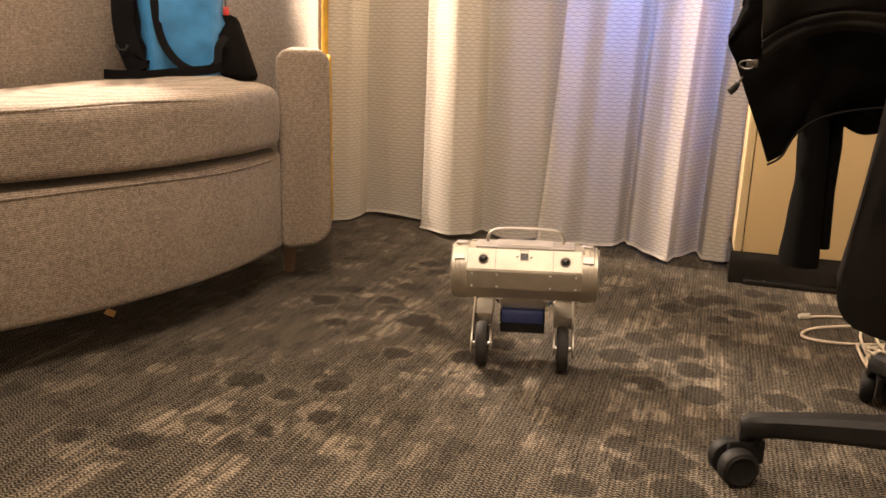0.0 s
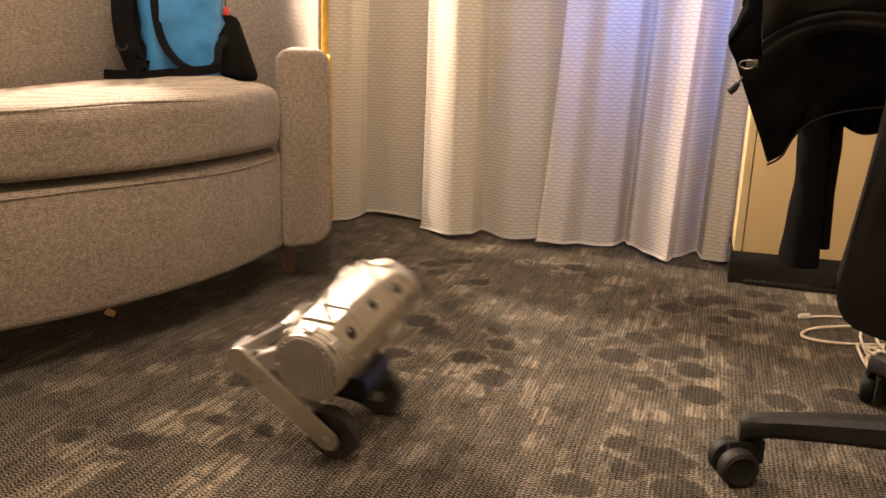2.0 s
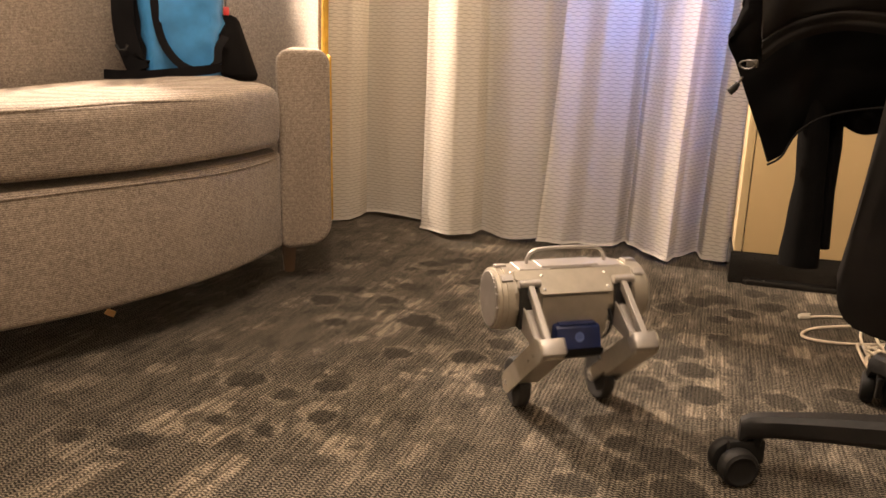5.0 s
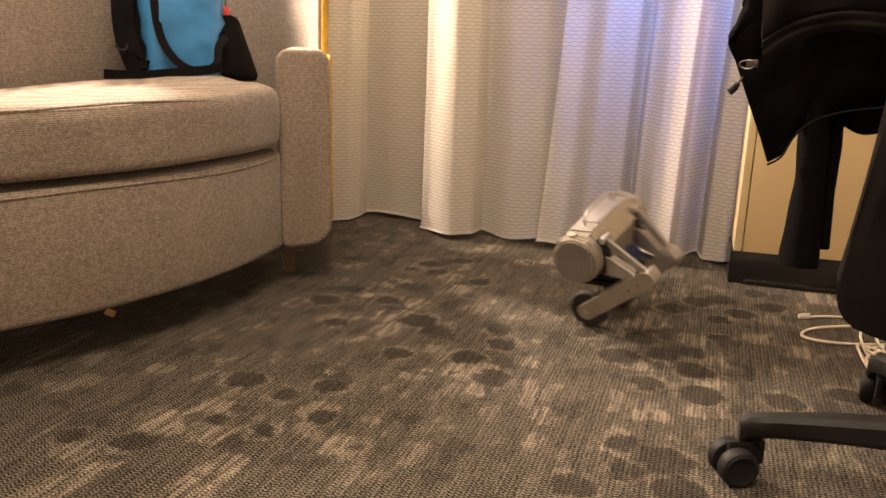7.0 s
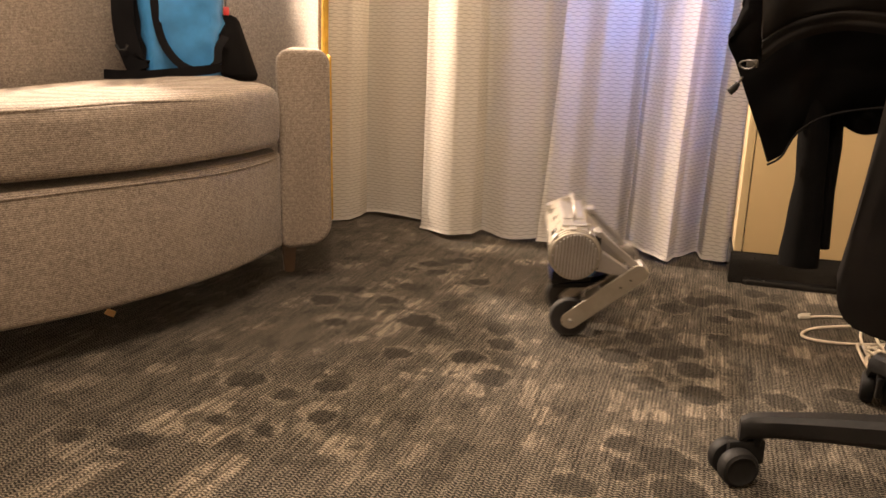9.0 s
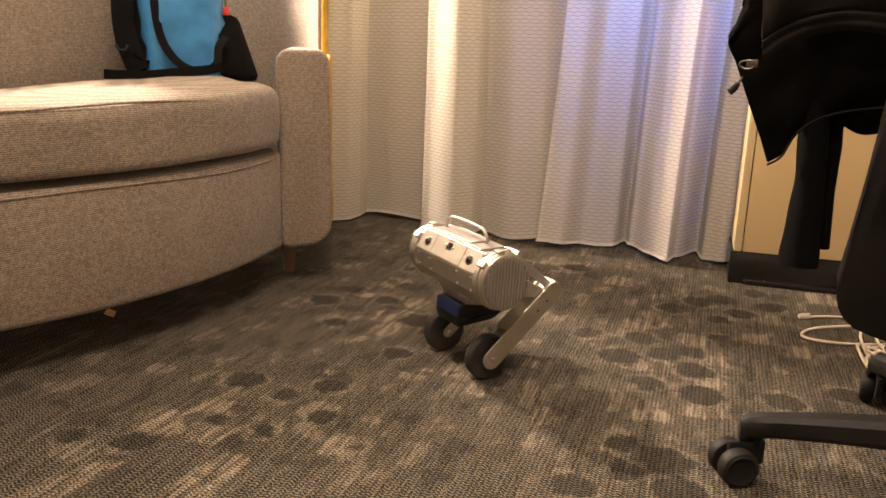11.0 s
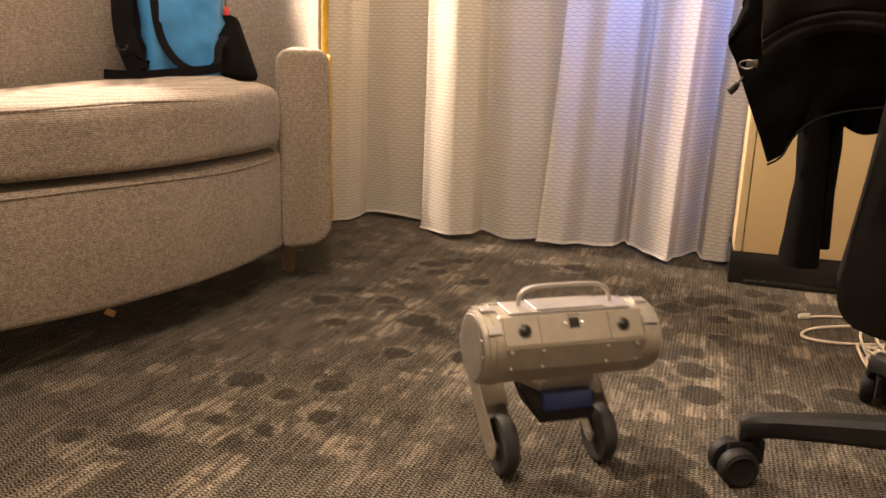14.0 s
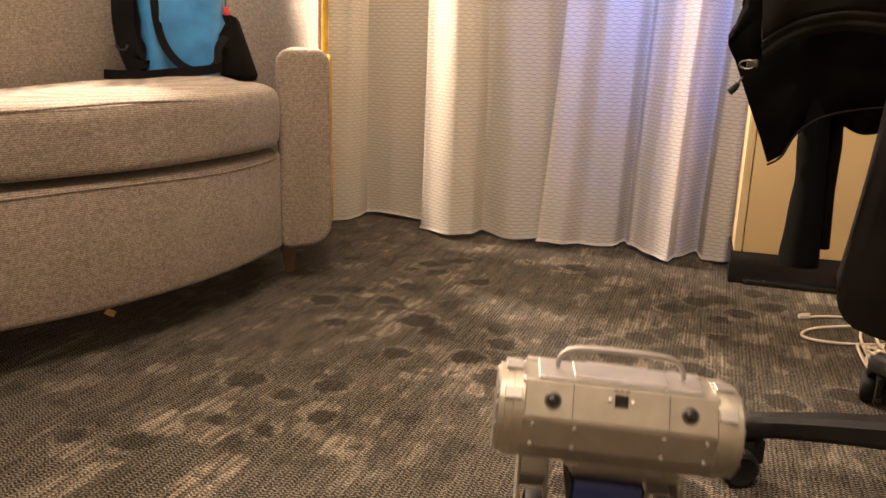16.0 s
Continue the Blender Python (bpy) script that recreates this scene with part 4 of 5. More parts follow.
part("battery_bracket", skirt(), M_STEEL, robot, "grey folded bracket", angle=20)
for x in (-0.043, 0.043):
    part("bracket_tab", box(x - 0.0085, x + 0.0085, -0.0495, -0.045, -0.0475, -0.0455, 0.0004, 1), M_STEEL2, robot)
ALONG = Matrix(((0, 0, 1, 0), (1, 0, 0, 0), (0, 1, 0, 0), (0, 0, 0, 1)))      # an outline of (y, z) carried along x


def side_form(outline, x0, x1, bevel, seg=2):
    bm = prism(outline, x0, x1, bevel, seg)
    bm.transform(ALONG)
    return bm


bat = part("battery", side_form([(-0.047, -0.066), (-0.050, -0.072), (-0.050, -0.089), (0.040, -0.084), (0.060, -0.066), (0.058, -0.058), (0.050, -0.036), (0.045, -0.033), (0.030, -0.034), (0.026, -0.064)], -0.0365, 0.0365, 0.005), M_BATTERY, robot, "dark blue battery block", angle=30)
part("battery_tray", side_form([(-0.051, -0.087), (-0.046, -0.106), (0.022, -0.100), (0.060, -0.079), (0.064, -0.064), (0.0605, -0.0655), (0.040, -0.084), (-0.049, -0.089)], -0.0385, 0.0385, 0.003), M_PLASTIC, bat, "black plastic tray", angle=30)
for x in (-0.0386, 0.0370):
    part("battery_side", side_form([(-0.047, -0.069), (-0.049, -0.088), (0.030, -0.085), (0.030, -0.070)], x, x + 0.0016, 0.0004, 1), M_PLASTIC, bat, "black side wall of the tray", angle=30)
part("battery_mark", lathe([(0, 0.0075), (0.0006, 0.0075), (0.0006, 0.0055), (0, 0.0055)], 20, "Z"), M_BATMARK, bat, "round pale mark", m=pose(0, 0.0552, -0.049, -70, 0, 0))
part("battery_lip", box(-0.030, 0.030, 0.033, 0.047, -0.0335, -0.0305, 0.0012, 2), M_BATTERY, bat)
for s in (-1, 1):
    part("wire", tube(spline([(0.058 * s, 0.020, -0.01), (0.062 * s, 0.034, -0.035), (0.056 * s, 0.030, -0.06), (0.044 * s, 0.018, -0.072)], 6), 0.0026, 8), M_WIRE if s > 0 else M_PLASTIC, robot)

# legs: thigh, push rod, channel-shaped shank, wheel with tyre
stadium = lambda r, l0, l1, n=10: [(r * math.cos(a), l0 + r * math.sin(a)) for a in [math.pi + math.pi * k / n for k in range(n + 1)]] + [(r * math.cos(a), l1 + r * math.sin(a)) for a in [math.pi * k / n for k in range(n + 1)]]
TURN = Matrix.Rotation(radians(90), 4, "Z")


def plate(r, l0, l1, thick, x, bm=None):
    """A bar with round ends in the plane across x."""
    return slab(stadium(r, l0, l1), thick, 0.0006, 1, m=Matrix.Translation((x, 0, 0)) @ TURN, bm=bm)


def shank_mesh(s):
    bm = plate(0.0178, 0.0, SHANK + 0.004, 0.0036, 0.0182 * s)
    plate(0.0105, 0.0, 0.052, 0.003, -0.0150 * s, bm=bm)
    box(min(-0.0135 * s, -0.0165 * s), max(-0.0135 * s, -0.0165 * s), -0.0165, 0.0165, 0.055, SHANK + 0.006, 0.0006, 1, bm=bm)
    box(-0.0160, 0.0160, 0.0135, 0.0170, 0.050, SHANK + 0.010, 0.0006, 1, bm=bm)
    box(-0.0160, 0.0160, -0.0165, -0.0135, 0.052, 0.085, 0.0006, 1, bm=bm)
    return bm


def knee_mesh(s):
    bm = box(-0.0180, 0.0180, -0.012, 0.0135, SHANK - 0.004, SHANK + 0.0215, 0.003, 2)
    return bm


legs = []
for s in (-1, 1):
    side_plate = [(-0.030, 0.018), (-0.028, 0.034), (-0.006, 0.086), (-0.007, THIGH), (0.0, THIGH + 0.008), (0.007, THIGH), (0.010, 0.085), (0.010, 0.0), (-0.016, 0.0)]
    th = part("thigh", side_form(side_plate, 0.0080, 0.0105, 0.0005, 1), M_STEEL2, robot, "folded aluminium link with a bright top", angle=20)
    part("thigh_plate", side_form(side_plate, -0.0105, -0.0080, 0.0005, 1), M_STEEL2, th, angle=20)
    part("thigh_top", side_form([(-0.0285, 0.034), (-0.0065, 0.086), (-0.0040, 0.086), (-0.0260, 0.034)], -0.0079, 0.0079, 0.0003, 1), M_STEEL2, th, "bright flat top", angle=20)
    rod = part("push_rod", plate(0.0062, 0.0, 0.108, 0.0090, 0.0), M_STEEL2, robot, "slender aluminium push rod")
    part("rod_end", lathe([(-0.009, 0.0052), (0.009, 0.0052)], 14, "X", m=Matrix.Translation((0, 0, 0.108))), M_BOLT, rod)
    part("rod_end", lathe([(-0.011, 0.0065), (0.011, 0.0065)], 14, "X"), M_STEEL2, rod)
    sh = part("shank", shank_mesh(s), M_STEEL, robot, "channel-shaped aluminium lower leg", angle=25)
    part("knee_block", knee_mesh(s), M_STEEL2, sh, "machined knee block", angle=25)
    # solid dark plug in place of the shade inside the bore
    part("knee_bore_plug", lathe([(-0.0155, 0.0045), (0.0155, 0.0045)], 14, "X", m=Matrix.Translation((0, 0.001, SHANK + 0.010))), M_DARK, sh)
    part("axle_bolt", lathe([(-0.018, 0.004), (-0.0172, 0.005), (0.0198, 0.005), (0.0205, 0.004)] if s > 0 else [(-0.0205, 0.004), (-0.0198, 0.005), (0.0172, 0.005), (0.018, 0.004)], 14), M_BOLT, sh)
    for z in (0.118, 0.142):
        part("shank_bolt", lathe([(0.0193 * s, 0.0024), (0.0200 * s, 0.0022), (0.0203 * s, 0.0012)], 10, "X", m=Matrix.Translation((0, 0.002, z))), M_DARK, sh)
    rim = lathe([(-0.0075, 0.010), (-0.0085, 0.012), (-0.006, 0.016), (-0.006, 0.025), (-0.0085, 0.029), (-0.0085, 0.0315), (0.0085, 0.0315), (0.0085, 0.029), (0.006, 0.025), (0.006, 0.016), (0.0085, 0.012), (0.0075, 0.010)], 36)
    wh = part("wheel", rim, M_STEEL, robot, "small metal wheel with a black rubber tyre", angle=30)
    part("tyre", lathe([(-0.0090, 0.0312), (-0.0100, 0.0345), (-0.0092, 0.0378), (-0.006, 0.0399), (0, WHEEL_R), (0.006, 0.0399), (0.0092, 0.0378), (0.0100, 0.0345), (0.0090, 0.0312)], 40), M_RUBBER, wh, "black rubber tyre")
    for k in range(5):
        a = 2 * math.pi * k / 5
        part("spoke_bolt", lathe([(-0.0075, 0.0022), (0.0075, 0.0022)], 8, "X", m=Matrix.Translation((0, 0.020 * math.cos(a), 0.020 * math.sin(a)))), M_BOLT, wh)
    legs.append((s, th, rod, sh, wh))


def motions():
    """Keys the robot's drive and, from it, the legs and wheels."""
    # seconds, then x, y and height of the barrel, then heading, bank and pitch in degrees
    DRIVE = (
        (0.0, 0.1449, 1.3138, 0.1834, -7.32, -0.90, -2.47),
        (0.1, 0.1433, 1.3044, 0.1741, -6.65, -1.16, -0.42),
        (0.2, 0.1408, 1.2880, 0.1667, -6.36, -1.75, 1.41),
        (0.3, 0.1372, 1.2587, 0.1631, -7.34, -2.32, 2.34),
        (0.4, 0.1326, 1.2200, 0.1657, -8.94, -1.62, 1.09),
        (0.5, 0.1262, 1.1576, 0.1693, -10.09, -1.08, 0.19),
        (0.6, 0.1156, 1.0743, 0.1717, -12.33, -0.94, 0.45),
        (0.7, 0.1008, 0.9882, 0.1744, -17.88, 0.24, 0.78),
        (0.8, 0.0687, 0.9018, 0.1765, -29.43, 1.19, 1.71),
        (0.9, 0.0011, 0.8044, 0.1766, -47.32, 1.12, 4.08),
        (1.0, -0.0528, 0.7482, 0.1814, -57.76, -2.58, 2.96),
        (1.1, -0.1469, 0.7136, 0.1873, -84.94, -5.82, 0.77),
        (1.2, -0.2390, 0.7100, 0.1925, -110.12, -8.15, -0.34),
        (1.3, -0.3162, 0.7369, 0.1970, -142.94, -10.37, -0.47),
        (1.4, -0.3629, 0.7791, 0.1996, -162.41, -9.91, -0.12),
        (1.5, -0.3836, 0.8366, 0.2009, -182.39, -8.38, -0.85),
        (1.6, -0.3722, 0.9047, 0.2009, -208.34, -8.18, -2.68),
        (1.7, -0.3419, 0.9584, 0.1993, -229.24, -8.48, -3.74),
        (1.8, -0.2861, 1.0035, 0.1959, -251.71, -8.33, -3.95),
        (1.9, -0.2148, 1.0263, 0.1908, -272.97, -8.51, -2.84),
        (2.0, -0.1386, 1.0194, 0.1849, -291.50, -8.53, -1.02),
        (2.1, -0.0720, 0.9735, 0.1786, -314.68, -7.14, 0.68),
        (2.2, -0.0225, 0.8941, 0.1736, -340.61, -7.00, 1.67),
        (2.3, -0.0095, 0.8164, 0.1752, -363.15, -6.38, 0.00),
        (2.4, -0.0277, 0.7301, 0.1759, -385.27, -5.53, -0.31),
        (2.5, -0.0755, 0.6604, 0.1772, -408.45, -6.39, -0.76),
        (2.6, -0.1495, 0.6144, 0.1791, -418.54, -3.72, -1.63),
        (2.7, -0.2150, 0.6025, 0.1816, -457.04, -0.87, -1.26),
        (2.8, -0.2915, 0.6291, 0.1829, -487.96, -0.68, -1.70),
        (2.9, -0.3471, 0.6778, 0.1825, -511.70, -4.96, -1.96),
        (3.0, -0.3709, 0.7397, 0.1835, -530.41, -7.98, -1.77),
        (3.1, -0.3663, 0.8064, 0.1883, -556.18, -7.19, -0.99),
        (3.2, -0.3306, 0.8701, 0.1939, -578.90, -7.17, -0.88),
        (3.3, -0.2758, 0.9054, 0.1984, -600.74, -8.90, -0.97),
        (3.4, -0.2069, 0.9209, 0.2015, -617.54, -11.83, -1.38),
        (3.5, -0.1242, 0.9279, 0.2026, -627.03, -13.63, -2.58),
        (3.6, -0.0744, 0.9335, 0.2019, -631.68, -11.88, -4.54),
        (3.7, -0.0340, 0.9446, 0.2011, -634.58, -8.61, -7.04),
        (3.8, 0.0041, 0.9552, 0.2011, -641.59, -7.22, -7.43),
        (3.9, 0.0317, 0.9615, 0.2012, -636.91, -4.78, -7.04),
        (4.0, 0.0499, 0.9664, 0.2017, -626.42, -0.98, -6.40),
        (4.1, 0.0646, 0.9722, 0.2016, -618.36, -0.02, -5.23),
        (4.2, 0.0740, 0.9777, 0.2002, -614.87, -0.28, -3.92),
        (4.3, 0.0948, 0.9848, 0.1977, -608.84, -0.42, -3.09),
        (4.4, 0.1173, 0.9937, 0.1949, -600.98, -0.46, -2.62),
        (4.5, 0.1403, 1.0074, 0.1923, -591.61, -0.42, -2.38),
        (4.6, 0.1623, 1.0266, 0.1902, -580.97, -0.33, -2.24),
        (4.7, 0.1813, 1.0516, 0.1886, -569.16, -0.22, -2.15),
        (4.8, 0.1951, 1.0823, 0.1875, -556.08, -0.12, -2.07),
        (4.9, 0.2010, 1.1174, 0.1869, -541.51, -0.04, -2.02),
        (5.0, 0.1966, 1.1549, 0.1866, -525.10, 0.01, -2.00),
        (5.1, 0.1803, 1.1910, 0.1866, -506.51, 0.05, -2.01),
        (5.2, 0.1516, 1.2208, 0.1866, -485.50, 0.11, -2.01),
        (5.3, 0.1124, 1.2384, 0.1866, -461.93, 0.18, -2.00),
        (5.4, 0.0679, 1.2381, 0.1866, -435.98, 0.24, -2.00),
        (5.5, 0.0267, 1.2171, 0.1865, -408.22, 0.26, -1.98),
        (5.6, -0.0003, 1.1771, 0.1864, -379.62, 0.09, -1.96),
        (5.7, -0.0048, 1.1265, 0.1862, -351.39, -0.42, -1.91),
        (5.8, 0.0152, 1.0770, 0.1862, -324.76, -1.38, -1.85),
        (5.9, 0.0553, 1.0390, 0.1862, -300.89, -2.84, -1.83),
        (6.0, 0.1079, 1.0178, 0.1863, -280.68, -4.78, -1.88),
        (6.1, 0.1657, 1.0141, 0.1869, -264.70, -6.87, -2.06),
        (6.2, 0.2231, 1.0292, 0.1879, -253.14, -8.32, -2.40),
        (6.3, 0.2787, 1.0543, 0.1899, -242.97, -7.62, -2.83),
        (6.4, 0.3377, 1.0975, 0.1934, -226.63, -2.40, -3.14),
        (6.5, 0.3858, 1.1609, 0.1966, -212.62, 2.95, -3.06),
        (6.6, 0.4229, 1.2423, 0.1983, -198.69, 7.51, -2.77),
        (6.7, 0.4357, 1.3318, 0.1978, -185.55, 10.13, -1.92),
        (6.8, 0.4234, 1.4135, 0.1953, -170.96, 13.03, -0.60),
        (6.9, 0.3891, 1.4864, 0.1932, -148.05, 14.67, 0.35),
        (7.0, 0.3366, 1.5418, 0.1923, -124.80, 14.54, 0.52),
        (7.1, 0.2788, 1.5785, 0.1925, -105.22, 11.91, -0.25),
        (7.2, 0.2248, 1.5992, 0.1925, -92.65, 9.26, -0.88),
        (7.3, 0.1749, 1.6082, 0.1924, -77.46, 6.98, -1.23),
        (7.4, 0.1352, 1.6027, 0.1916, -60.66, 4.53, -0.82),
        (7.5, 0.0923, 1.5808, 0.1896, -49.24, 3.18, 0.18),
        (7.6, 0.0572, 1.5429, 0.1869, -38.46, 1.73, 1.29),
        (7.7, 0.0294, 1.4891, 0.1853, -22.67, 2.31, 1.76),
        (7.8, 0.0219, 1.4229, 0.1849, -0.00, 3.03, 1.42),
        (7.9, 0.0454, 1.3456, 0.1850, 25.40, 4.80, 1.39),
        (8.0, 0.0805, 1.2837, 0.1880, 39.79, 6.02, 0.20),
        (8.1, 0.1344, 1.2345, 0.1915, 59.30, 6.96, -0.88),
        (8.2, 0.2108, 1.2064, 0.1956, 89.99, 7.93, -1.71),
        (8.3, 0.2826, 1.2085, 0.1988, 116.30, 7.42, -2.41),
        (8.4, 0.3357, 1.2380, 0.2021, 140.87, 8.32, -3.23),
        (8.5, 0.3725, 1.2886, 0.2042, 164.53, 9.77, -3.91),
        (8.6, 0.3882, 1.3500, 0.2044, 180.84, 11.26, -3.88),
        (8.7, 0.3867, 1.4111, 0.2035, 201.57, 12.99, -3.44),
        (8.8, 0.3634, 1.4649, 0.2017, 225.73, 11.42, -3.04),
        (8.9, 0.3237, 1.5044, 0.1994, 247.59, 7.65, -2.70),
        (9.0, 0.2726, 1.5216, 0.1956, 265.58, 4.79, -1.77),
        (9.1, 0.2158, 1.5156, 0.1913, 285.94, 3.41, -0.40),
        (9.2, 0.1552, 1.4886, 0.1876, 306.89, 3.78, 0.77),
        (9.3, 0.1124, 1.4542, 0.1859, 317.11, 3.51, 0.52),
        (9.4, 0.0767, 1.4148, 0.1855, 325.29, 2.91, -0.22),
        (9.5, 0.0518, 1.3701, 0.1856, 335.35, 2.20, -0.94),
        (9.6, 0.0368, 1.3235, 0.1858, 348.58, 1.49, -1.47),
        (9.7, 0.0342, 1.2770, 0.1861, 365.72, 0.88, -1.80),
        (9.8, 0.0459, 1.2345, 0.1863, 386.97, 0.39, -1.98),
        (9.9, 0.0715, 1.2021, 0.1864, 412.00, 0.09, -2.06),
        (10.0, 0.1066, 1.1857, 0.1866, 439.97, -0.03, -2.06),
        (10.1, 0.1431, 1.1885, 0.1868, 469.73, -0.03, -2.03),
        (10.2, 0.1717, 1.2085, 0.1868, 499.92, -0.02, -2.01),
        (10.3, 0.1857, 1.2388, 0.1868, 529.23, -0.01, -2.00),
        (10.4, 0.1834, 1.2706, 0.1868, 556.58, -0.01, -2.00),
        (10.5, 0.1682, 1.2970, 0.1869, 581.22, 0.00, -2.00),
        (10.6, 0.1451, 1.3150, 0.1873, 602.81, 0.02, -1.99),
        (10.7, 0.1194, 1.3244, 0.1878, 621.32, 0.09, -1.96),
        (10.8, 0.0943, 1.3266, 0.1888, 636.94, 0.19, -1.91),
        (10.9, 0.0724, 1.3236, 0.1901, 649.97, 0.32, -1.85),
        (11.0, 0.0542, 1.3175, 0.1921, 660.68, 0.46, -1.76),
        (11.1, 0.0400, 1.3102, 0.1942, 669.34, 0.61, -1.63),
        (11.2, 0.0297, 1.3025, 0.1963, 676.06, 0.74, -1.43),
        (11.3, 0.0220, 1.2956, 0.1975, 680.93, 0.85, -1.13),
        (11.4, 0.0248, 1.2974, 0.1970, 684.00, 0.90, -0.75),
        (11.5, 0.0324, 1.3054, 0.1951, 686.39, 0.39, -0.39),
        (11.6, 0.0390, 1.3169, 0.1921, 689.27, -1.19, -0.34),
        (11.7, 0.0430, 1.3267, 0.1893, 694.58, -2.15, -0.59),
        (11.8, 0.0458, 1.3353, 0.1874, 703.15, -2.42, -0.93),
        (11.9, 0.0495, 1.3423, 0.1866, 716.03, -1.49, -1.43),
        (12.0, 0.0525, 1.3463, 0.1865, 730.26, -0.22, -1.76),
        (12.1, 0.0540, 1.3475, 0.1865, 742.62, 0.84, -1.69),
        (12.2, 0.0553, 1.3480, 0.1865, 750.95, 1.47, -1.41),
        (12.3, 0.0561, 1.3488, 0.1867, 753.03, 1.44, -1.12),
        (12.4, 0.0565, 1.3495, 0.1869, 752.04, 0.96, -0.81),
        (12.5, 0.0558, 1.3495, 0.1869, 751.17, 0.15, -0.55),
        (12.6, 0.0563, 1.3489, 0.1867, 746.94, 0.07, -0.61),
        (12.7, 0.0567, 1.3494, 0.1863, 741.61, 0.36, -0.86),
        (12.8, 0.0572, 1.3521, 0.1862, 737.59, 0.78, -1.40),
        (12.9, 0.0576, 1.3551, 0.1855, 735.86, 1.23, -1.84),
        (13.0, 0.0586, 1.3572, 0.1835, 737.35, 1.56, -1.79),
        (13.1, 0.0602, 1.3548, 0.1799, 739.91, 2.03, -1.15),
        (13.2, 0.0622, 1.3442, 0.1748, 741.40, 2.72, 0.31),
        (13.3, 0.0667, 1.3254, 0.1708, 742.46, 3.24, 1.56),
        (13.4, 0.0751, 1.2976, 0.1709, 742.84, 2.95, 1.24),
        (13.5, 0.0870, 1.2599, 0.1734, 742.83, 2.51, 0.37),
        (13.6, 0.1017, 1.2093, 0.1775, 740.79, 2.17, -0.66),
        (13.7, 0.1174, 1.1491, 0.1823, 738.54, 1.75, -1.69),
        (13.8, 0.1317, 1.0856, 0.1866, 735.34, 0.80, -2.47),
        (13.9, 0.1442, 1.0259, 0.1892, 735.01, 0.22, -2.90),
        (14.0, 0.1539, 0.9774, 0.1894, 737.49, 0.84, -2.65),
        (14.1, 0.1669, 0.9310, 0.1877, 735.06, 1.90, -2.26),
        (14.2, 0.1796, 0.8817, 0.1842, 731.53, 2.18, -1.20),
        (14.3, 0.1861, 0.8418, 0.1817, 727.59, 1.95, -0.91),
        (14.4, 0.1876, 0.8115, 0.1808, 724.98, 1.64, -1.58),
        (14.5, 0.1882, 0.7728, 0.1782, 721.31, 1.65, -1.23),
        (14.6, 0.1875, 0.7331, 0.1764, 714.60, 2.37, -1.40),
        (14.7, 0.1812, 0.6932, 0.1747, 708.43, 2.20, -1.60),
        (14.8, 0.1729, 0.6549, 0.1734, 705.80, 1.48, -1.85),
        (14.9, 0.1645, 0.6154, 0.1715, 707.57, 0.93, -1.48),
        (15.0, 0.1603, 0.5913, 0.1721, 711.07, 1.42, -1.91),
        (15.1, 0.1556, 0.5690, 0.1721, 712.48, 2.52, -1.85),
        (15.2, 0.1517, 0.5539, 0.1724, 715.23, 2.56, -1.75),
        (15.3, 0.1499, 0.5462, 0.1728, 716.83, 2.38, -1.55),
        (15.4, 0.1524, 0.5460, 0.1734, 715.91, 2.68, -1.23),
        (15.5, 0.1532, 0.5626, 0.1747, 715.47, 2.82, -1.39),
        (15.6, 0.1570, 0.5903, 0.1757, 714.24, 2.54, -1.47),
        (15.7, 0.1658, 0.6227, 0.1757, 710.70, 2.73, -1.08),
        (15.8, 0.1742, 0.6687, 0.1769, 709.39, 2.43, -1.35),
        (15.9, 0.1815, 0.7195, 0.1789, 711.50, 2.70, -1.68),
        (16.0, 0.1866, 0.7699, 0.1825, 715.48, 3.54, -2.23),
    )

    def at(t):
        k = min(range(len(DRIVE) - 1), key=lambda i: 0 if DRIVE[i][0] <= t < DRIVE[i + 1][0] else 1 + abs(DRIVE[i][0] - t))
        a, b, c, d = DRIVE[max(k - 1, 0)], DRIVE[k], DRIVE[k + 1], DRIVE[min(k + 2, len(DRIVE) - 1)]
        u = min(1.0, max(0.0, (t - b[0]) / (c[0] - b[0])))
        out = []
        for i in range(1, 7):
            m1 = (c[i] - a[i]) / (c[0] - a[0]) * (c[0] - b[0])
            m2 = (d[i] - b[i]) / (d[0] - b[0]) * (c[0] - b[0])
            out.append((2 * u ** 3 - 3 * u * u + 1) * b[i] + (u ** 3 - 2 * u * u + u) * m1 + (3 * u * u - 2 * u ** 3) * c[i] + (u ** 3 - u * u) * m2)
        return out

    body_rows = []
    leg_rows = {ob: [] for _, th, rod, sh, wh in legs for ob in (th, rod, sh, wh)}
    roll, before = {-1: 0.0, 1: 0.0}, {}
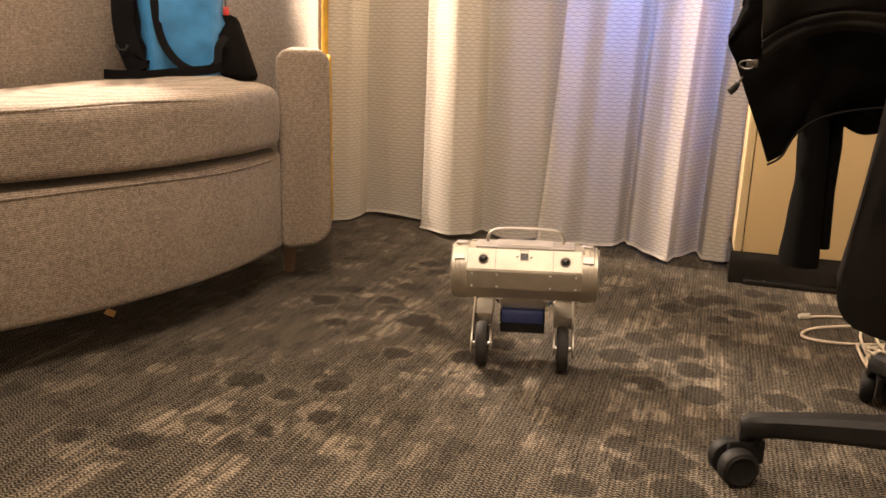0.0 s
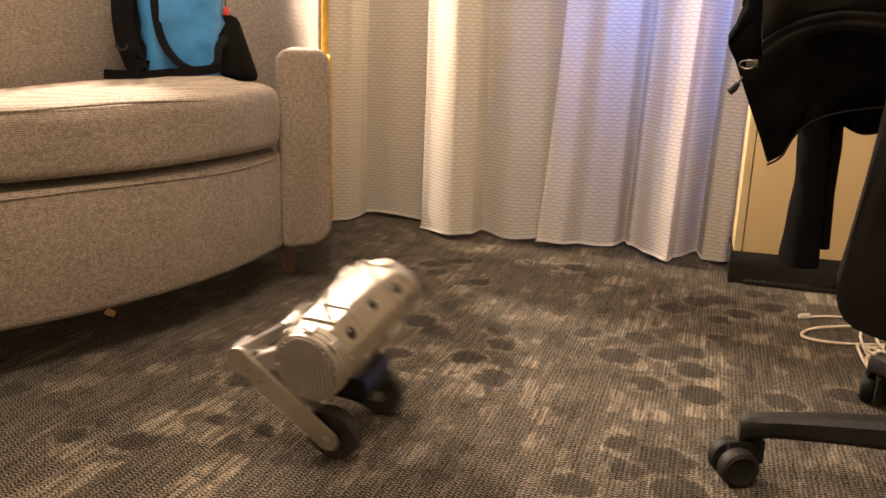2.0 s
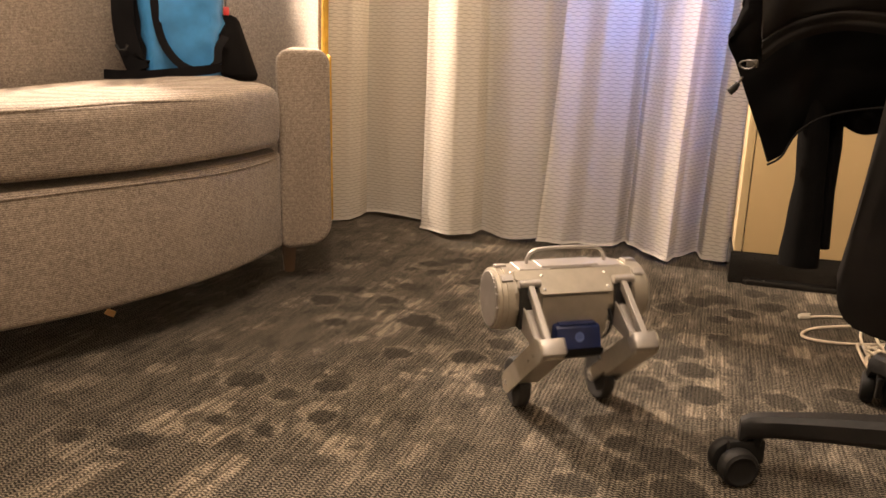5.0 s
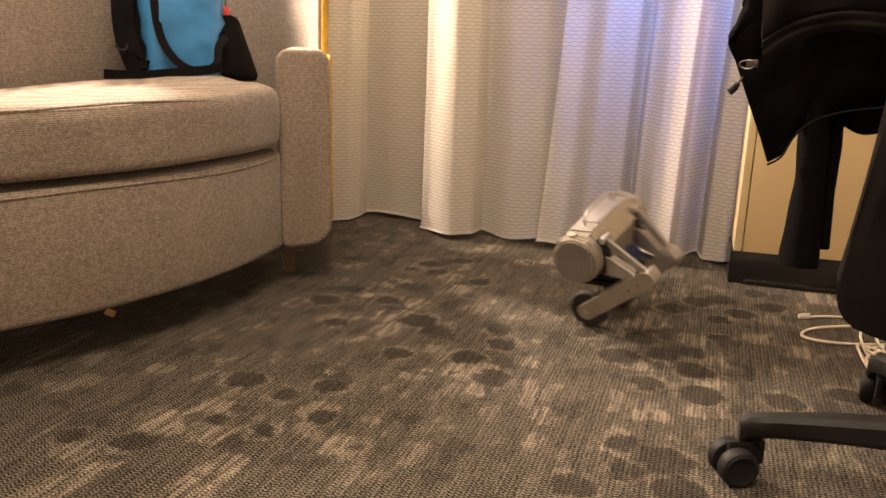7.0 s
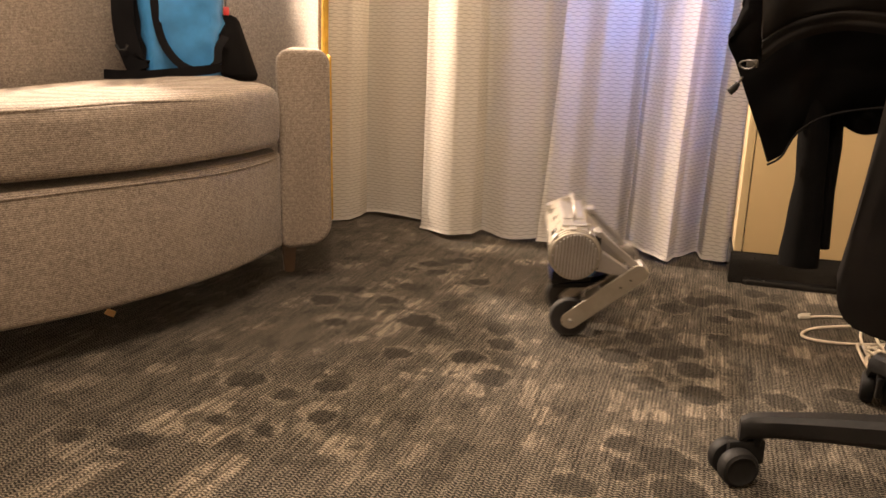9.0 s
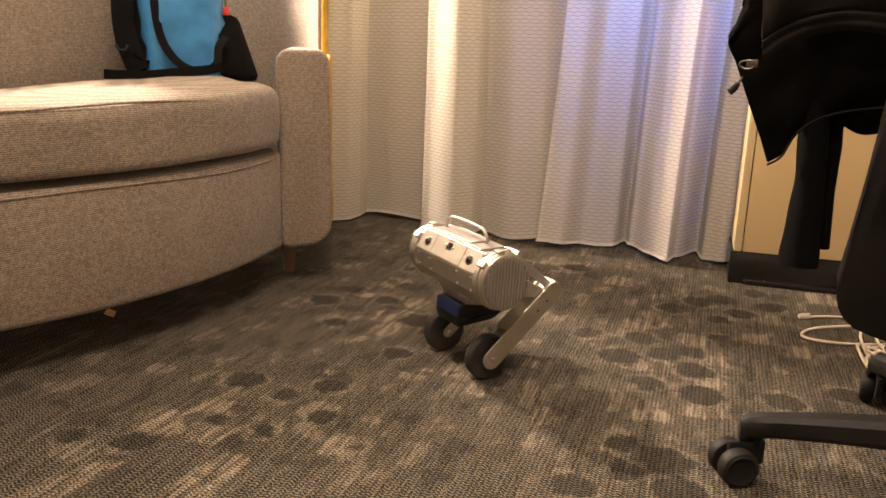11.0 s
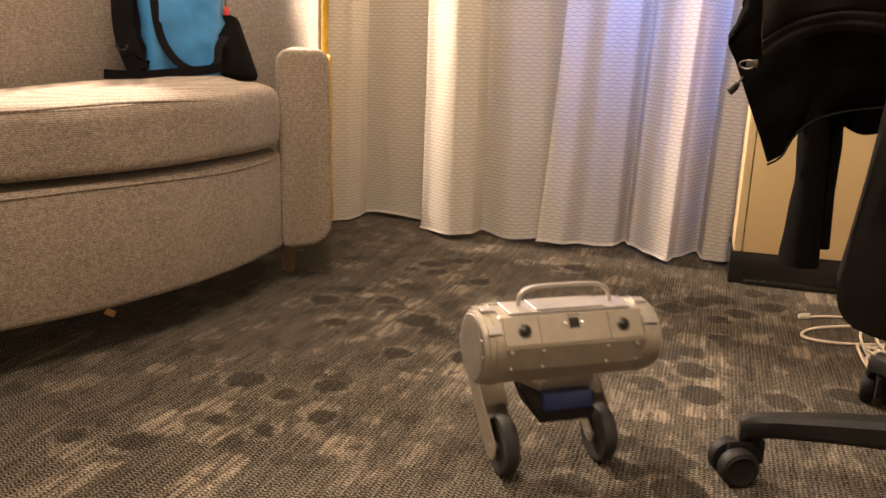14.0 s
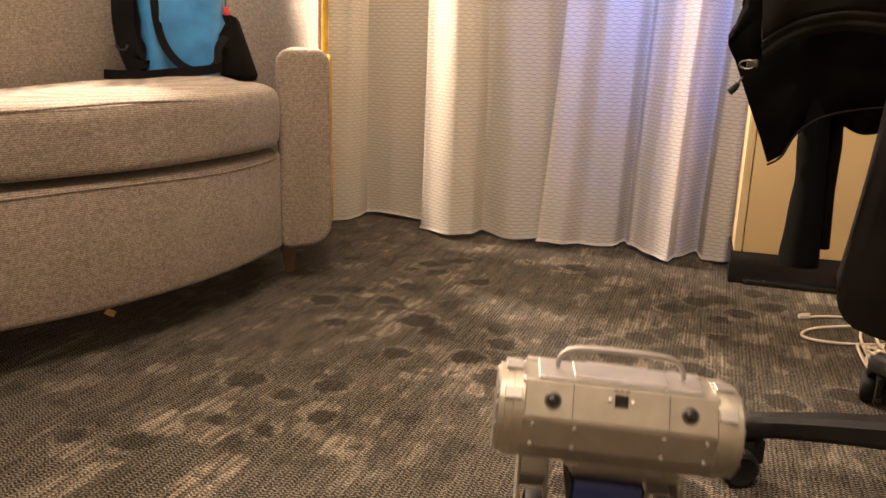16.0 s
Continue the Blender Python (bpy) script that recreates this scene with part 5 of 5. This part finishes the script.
    for f in range(481):
        t = f / 30
        x, y, z, yaw, bank, pitch = at(t)
        m = Matrix.Translation((x, y, z)) @ Matrix.Rotation(radians(yaw), 4, "Z") @ Matrix.Rotation(radians(bank), 4, "Y") @ Matrix.Rotation(radians(pitch), 4, "X")
        body_rows.append((t, m))
        ahead = Vector((math.sin(radians(yaw)), -math.cos(radians(yaw)), 0))
        inv = m.inverted()
        for s, th, rod, sh, wh in legs:
            # axle: in the leg's plane, a wheel's radius above the carpet
            want = Vector((x, y, 0)) - ahead * AXLE_Y
            p = Vector((TRACK * s, AXLE_Y, -0.14))
            for _ in range(6):
                w = m @ p
                p.z -= (w.z - WHEEL_R) / m[2][2]
                p.y += (m @ p - want).dot(ahead) / -(m.to_3x3() @ Vector((0, -1, 0))).dot(ahead) * -1.0
            ax = Vector((p.y, p.z))
            d = HIP - ax
            dist = min(max(d.length, abs(SHANK - THIGH) + 0.002), SHANK + THIGH - 0.002)
            cosb = (SHANK ** 2 + dist ** 2 - THIGH ** 2) / (2 * SHANK * dist)
            ang = math.atan2(d.y, d.x) - math.acos(max(-1, min(1, cosb)))
            knee = ax + Vector((math.cos(ang), math.sin(ang))) * SHANK
            top = ax + Vector((math.cos(ang), math.sin(ang))) * (SHANK + 0.010) + Vector((-math.sin(ang), math.cos(ang))) * 0.004

            def bar(ob, a, b, xx):
                q = b - a
                leg_rows[ob].append((t, Matrix.Translation((xx, a.x, a.y)) @ Matrix.Rotation(math.atan2(q.y, q.x) - math.pi / 2, 4, "X")))

            bar(th, HIP, knee, TRACK * s + 0.004 * s)
            bar(rod, ROD_HIP, top, TRACK * s + 0.004 * s)
            bar(sh, ax, knee, TRACK * s)
            c = m @ Vector((TRACK * s, ax.x, ax.y))
            if s in before:
                roll[s] += (c - before[s]).dot(ahead) / WHEEL_R
            before[s] = c
            leg_rows[wh].append((t, Matrix.Translation((TRACK * s, ax.x, ax.y)) @ Matrix.Rotation(roll[s], 4, "X")))
    walk(robot, body_rows)
    for ob, rows in leg_rows.items():
        walk(ob, rows)


motions()
